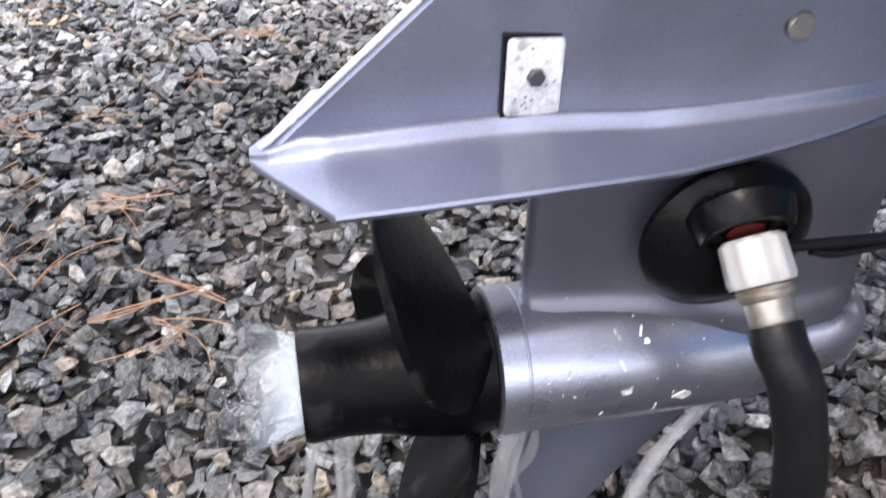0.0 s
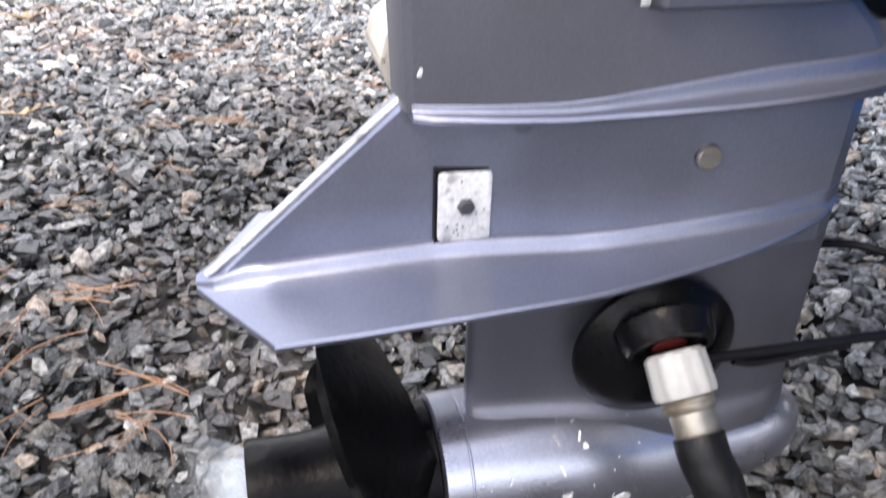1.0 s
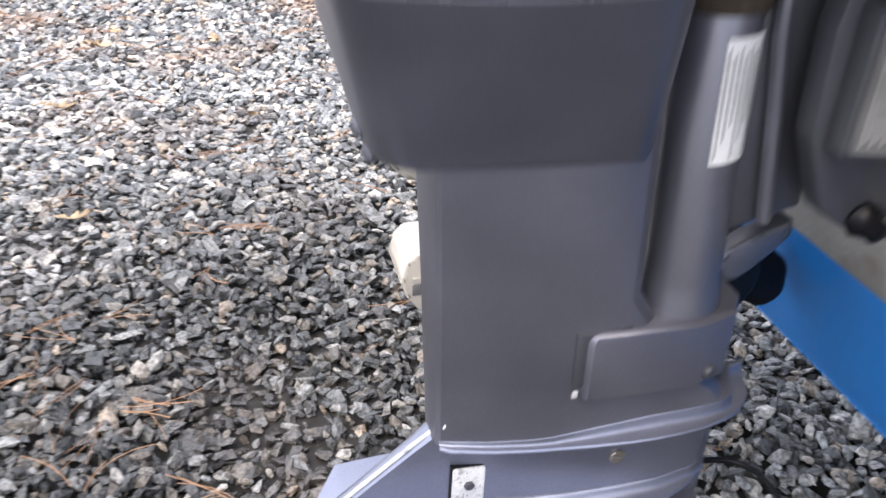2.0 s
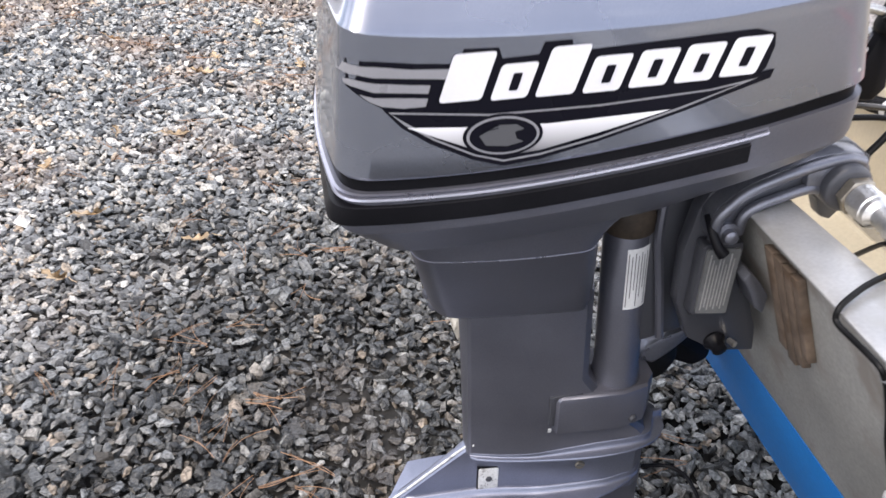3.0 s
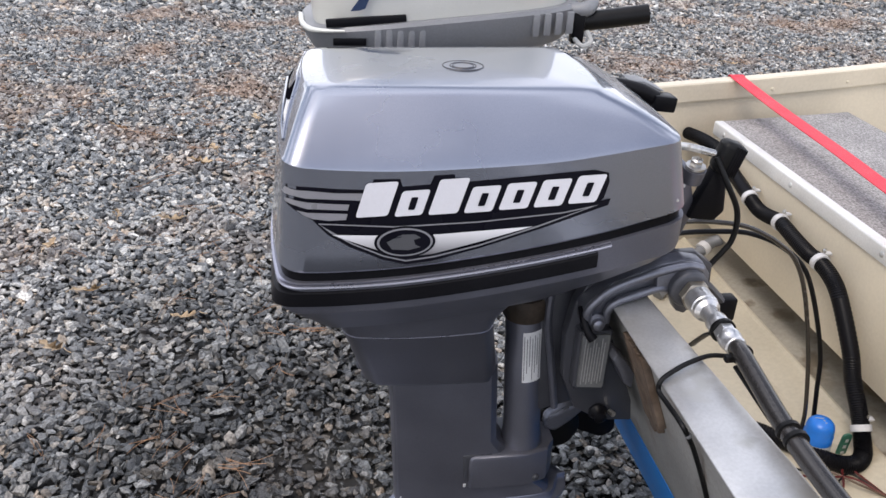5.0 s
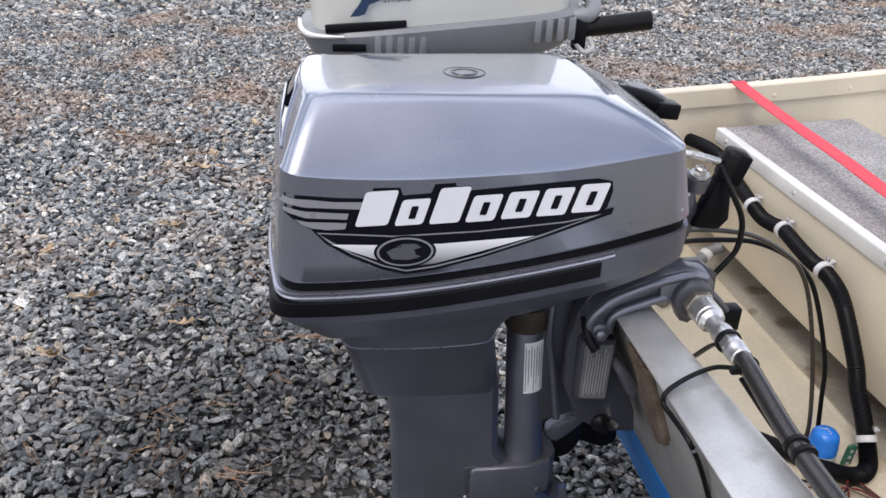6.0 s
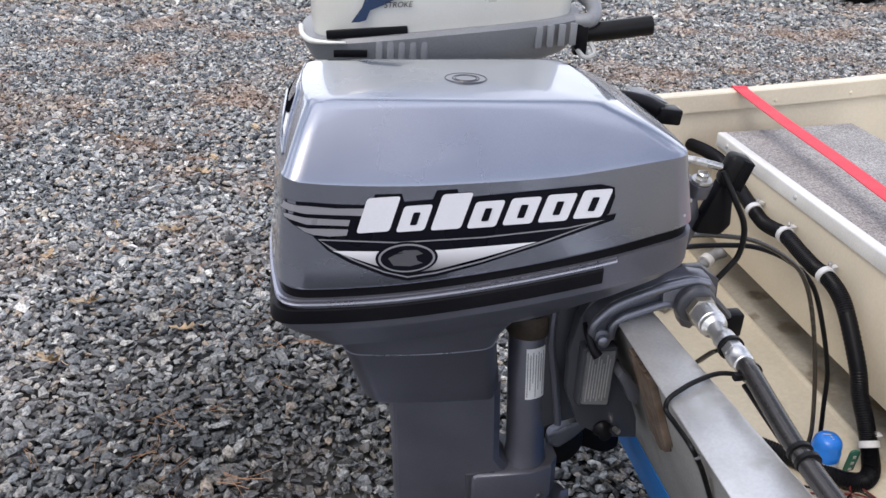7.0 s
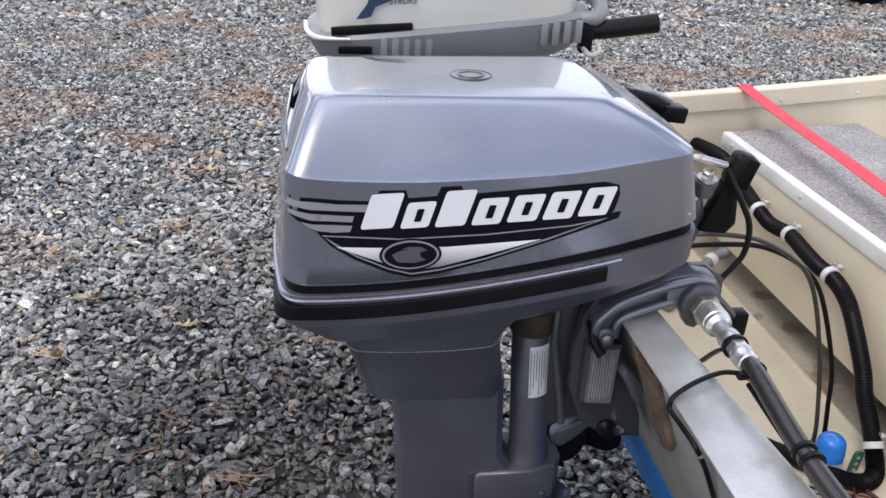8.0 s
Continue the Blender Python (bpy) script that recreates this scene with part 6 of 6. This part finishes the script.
# ---------------- the second motor ----------------
def build_second_motor():
    CZ = 0.875
    m = thing("outboard_motor", (0.3, CZ, 0.3), "silver four-stroke tiller outboard with a pale grey tray", "outboard motor")
    zt = lambda x: 1.186 + 0.1 * (x - 0.08)
    rings = [plan_ring(a, c, h, CZ, (lambda x, o=o: zt(x) + o), 4.5, pr=4) for o, a, c, h in ((-0.035, 0.118, 0.45, 0.085), (-0.022, 0.09, 0.475, 0.105), (0.0, 0.066, 0.492, 0.12), (0.03, 0.05, 0.497, 0.124), (0.036, 0.055, 0.492, 0.12), (0.036, 0.068, 0.482, 0.11))]
    tray = part("tray", loft(rings), TRAY, m, "pale grey lower tray with ribbed grips", 30)
    part("rim", sweep([(0.115, CZ - 0.119, zt(0.115) + 0.032), (0.085, CZ - 0.112, zt(0.085) + 0.034), (0.064, CZ - 0.095, zt(0.064) + 0.035), (0.053, CZ - 0.06, zt(0.053) + 0.037), (0.051, CZ, zt(0.05) + 0.037)], lambda t: 0.002 + 0.0025 * min(1, 2 * t), 10), SILVER, tray, "pale raised rim of the tray")
    for x0, n, d in ((0.165, 5, 0.017), (0.41, 4, 0.018)):
        for k in range(n):
            x = x0 + d * k
            part("rib", box((d * 0.62, 0.006, 0.034), (x, CZ - 0.12, zt(x) + 0.013), 0.002), TRAY, tray)
    top = [plan_ring(a, c, h, CZ, z if isinstance(z, float) else z, 4.5, pr=4) for z, a, c, h in
           ((lambda x: zt(x) + 0.034, 0.07, 0.478, 0.108), (lambda x: zt(x) + 0.05, 0.068, 0.478, 0.11), (1.33, 0.068, 0.476, 0.112), (1.4, 0.075, 0.465, 0.108), (1.44, 0.095, 0.44, 0.094), (1.46, 0.13, 0.4, 0.07))]
    cowl = part("cowl", loft(top), SILVER, m, "silver painted engine cowl", 30)
    part("vent_slot", box((0.122, 0.008, 0.013), (0.148, CZ - 0.1085, zt(0.148) + 0.042), 0.002, pose(0, 0, 0, 0, -4, 0)), BLACK, cowl, "black vent slot")
    part("badge", box((0.05, 0.004, 0.011), (0.122, CZ - 0.122, zt(0.122) + 0.016), 0.001), BLACK, tray)
    y = CZ - 0.1125
    part("emblem", prism([(0.124, 1.25), (0.137, 1.251), (0.146, 1.254), (0.152, 1.268), (0.172, 1.276), (0.2, 1.29), (0.196, 1.3), (0.15, 1.3), (0.14, 1.272)], 1, y - 0.0012, y), D_NAVY, cowl, "slanted dark blue graphic")
    word = bpy.data.curves.new("word", "FONT")
    word.body, word.size, word.shear, word.extrude = "STROKE", 0.0115, 0.25, 0.0003
    tmp = new("word", word)
    me = bpy.data.meshes.new_from_object(tmp.evaluated_get(bpy.context.evaluated_depsgraph_get()))
    bpy.data.objects.remove(tmp)
    me.materials.clear()
    me.materials.append(D_BLACK)
    ob = new("word_stroke", me)
    ob.parent, ob.matrix_parent_inverse = cowl, cowl.matrix_world.inverted()
    ob.matrix_basis = pose(0.172, y - 0.0016, 1.272, 90, -3, 0)
    part("tiller_arm", box((0.06, 0.04, 0.035), (0.49, CZ - 0.06, 1.235), 0.008), TRAY, m)
    part("tiller_grip", sweep([(0.48, CZ - 0.085, 1.23), (0.53, CZ - 0.09, 1.237), (0.6, CZ - 0.095, 1.247)], 0.0155, 18, 6), RUBBER, m, "black rubber tiller grip")
    part("front_latch", sweep([(0.478, CZ - 0.1, 1.21), (0.49, CZ - 0.115, 1.2), (0.505, CZ - 0.11, 1.206), (0.5, CZ - 0.1, 1.22)], 0.004, 8), WHITE, m, "white latch loop")
    part("front_post", box((0.02, 0.02, 0.05), (0.485, CZ - 0.095, 1.225), 0.003), BLACK, m)
    part("carry_grip", sweep([(0.47, CZ - 0.09, 1.25), (0.5, CZ - 0.095, 1.255), (0.512, CZ - 0.06, 1.27), (0.49, CZ - 0.03, 1.29)], 0.012, 10), TRAY, m)
    neck = [plan_ring(a, c, h, CZ, z, 3.5) for z, a, c, h in ((1.18, 0.1, 0.44, 0.08), (1.08, 0.2, 0.4, 0.06), (0.98, 0.25, 0.37, 0.045), (0.8, 0.27, 0.37, 0.035), (0.66, 0.275, 0.38, 0.033), (0.45, 0.28, 0.39, 0.03), (0.36, 0.285, 0.395, 0.03))]
    part("leg", loft(neck), CREAM_LEG, m, "pale painted leg", 30)
    part("upper_flange", prism(rounded([(0.206, 0.652), (0.204, 0.636), (0.213, 0.613), (0.232, 0.598), (0.28, 0.592), (0.37, 0.592), (0.37, 0.652)], 0.006), 1, 0.832, 0.918, 0.006), CREAM_LEG, m, "pale curved foot of the upper leg", 35)
    pl = part("lower_flange", prism(rounded([(0.224, 0.459), (0.231, 0.486), (0.246, 0.497), (0.37, 0.5), (0.37, 0.409), (0.25, 0.41), (0.232, 0.434)], 0.004), 1, 0.832, 0.918, 0.005), CREAM_LEG, m, "pale angular flange with a dark slot", 35)
    part("slot", box((0.1, 0.003, 0.017), (0.289, 0.8315, 0.446), 0.001), INK, pl, "dark slot")
    part("slot_rib", box((0.1, 0.002, 0.003), (0.289, 0.8305, 0.463), 0.0005), CREAM_LEG, pl)
    part("gear_housing", revolve([(0.001, 0.43), (0.02, 0.42), (0.032, 0.38), (0.035, 0.33), (0.033, 0.3), (0.025, 0.275)], (0, CZ, 0.33), (1, 0, 0), 28), CREAM_LEG, m)
    part("clamp", prism([(0.37, 1.0), (0.56, 1.01), (0.57, 0.9), (0.53, 0.9), (0.52, 0.967), (0.433, 0.967), (0.47, 0.8), (0.42, 0.8), (0.36, 0.9)], 1, CZ - 0.07, CZ + 0.07, 0.006), TRAY, m, "clamp over the transom")


# ---------------- parked car across the yard ----------------
def build_car():
    car = thing("parked_car", (7.6, 8.4, 0.0), "dark parked car across the yard, only its tyres near view", "car")
    x0, y0 = 6.05, 7.95
    def sect(x, half, lo, hi):
        return [Vector((x0 + x, y0 + 0.85 + s * w, z)) for s, w, z in ((-1, half * 0.92, lo), (-1, half, lo + 0.2), (-1, half * 0.97, hi - 0.06), (-1, half * 0.86, hi), (1, half * 0.86, hi), (1, half * 0.97, hi - 0.06), (1, half, lo + 0.2), (1, half * 0.92, lo))]
    body = [sect(x, h, lo, hi) for x, h, lo, hi in ((-0.85, 0.7, 0.36, 0.72), (-0.78, 0.82, 0.28, 0.86), (-0.3, 0.86, 0.25, 0.95), (0.6, 0.87, 0.25, 1.0), (1.8, 0.87, 0.25, 1.0), (3.0, 0.86, 0.26, 0.98), (3.3, 0.75, 0.36, 0.8))]
    part("body", loft(body), CARPAINT, car, "dark car body")
    roof = [[Vector((x0 + x, y0 + 0.85 + s * w, z)) for s, w, z in ((-1, 0.8 * k, lo), (-1, 0.66 * k, hi), (1, 0.66 * k, hi), (1, 0.8 * k, lo))] for x, k, lo, hi in ((0.35, 0.95, 0.99, 1.02), (0.95, 1, 0.99, 1.42), (2.1, 1, 0.99, 1.44), (2.8, 0.95, 0.97, 1.05))]
    part("cabin", loft(roof), BLACK, car, "dark glazed cabin")
    for dx in (0.0, 2.45):
        for dy in (0.0, 1.7):
            s = -1 if dy == 0 else 1
            wheel = part("wheel", revolve([(0.2, -0.02), (0.29, 0.0), (0.325, 0.03), (0.33, 0.08), (0.33, 0.14), (0.322, 0.18), (0.28, 0.2), (0.2, 0.2)], (x0 + dx, y0 + dy + 0.08 * s, 0.325), (0, -s, 0), 36), RUBBER, car, "black tyre")
            part("rim", revolve([(0.2, 0.0), (0.19, 0.012), (0.05, 0.03), (0.04, 0.05)], (x0 + dx, y0 + dy + 0.08 * s + 0.14 * s, 0.325), (0, s, 0), 24), STEEL, wheel, "steel rim")


build_boat()
build_motor()
build_bracket()
build_flushing()
build_boat_things()
build_second_motor()
build_water()
build_ground()
build_litter()
build_car()
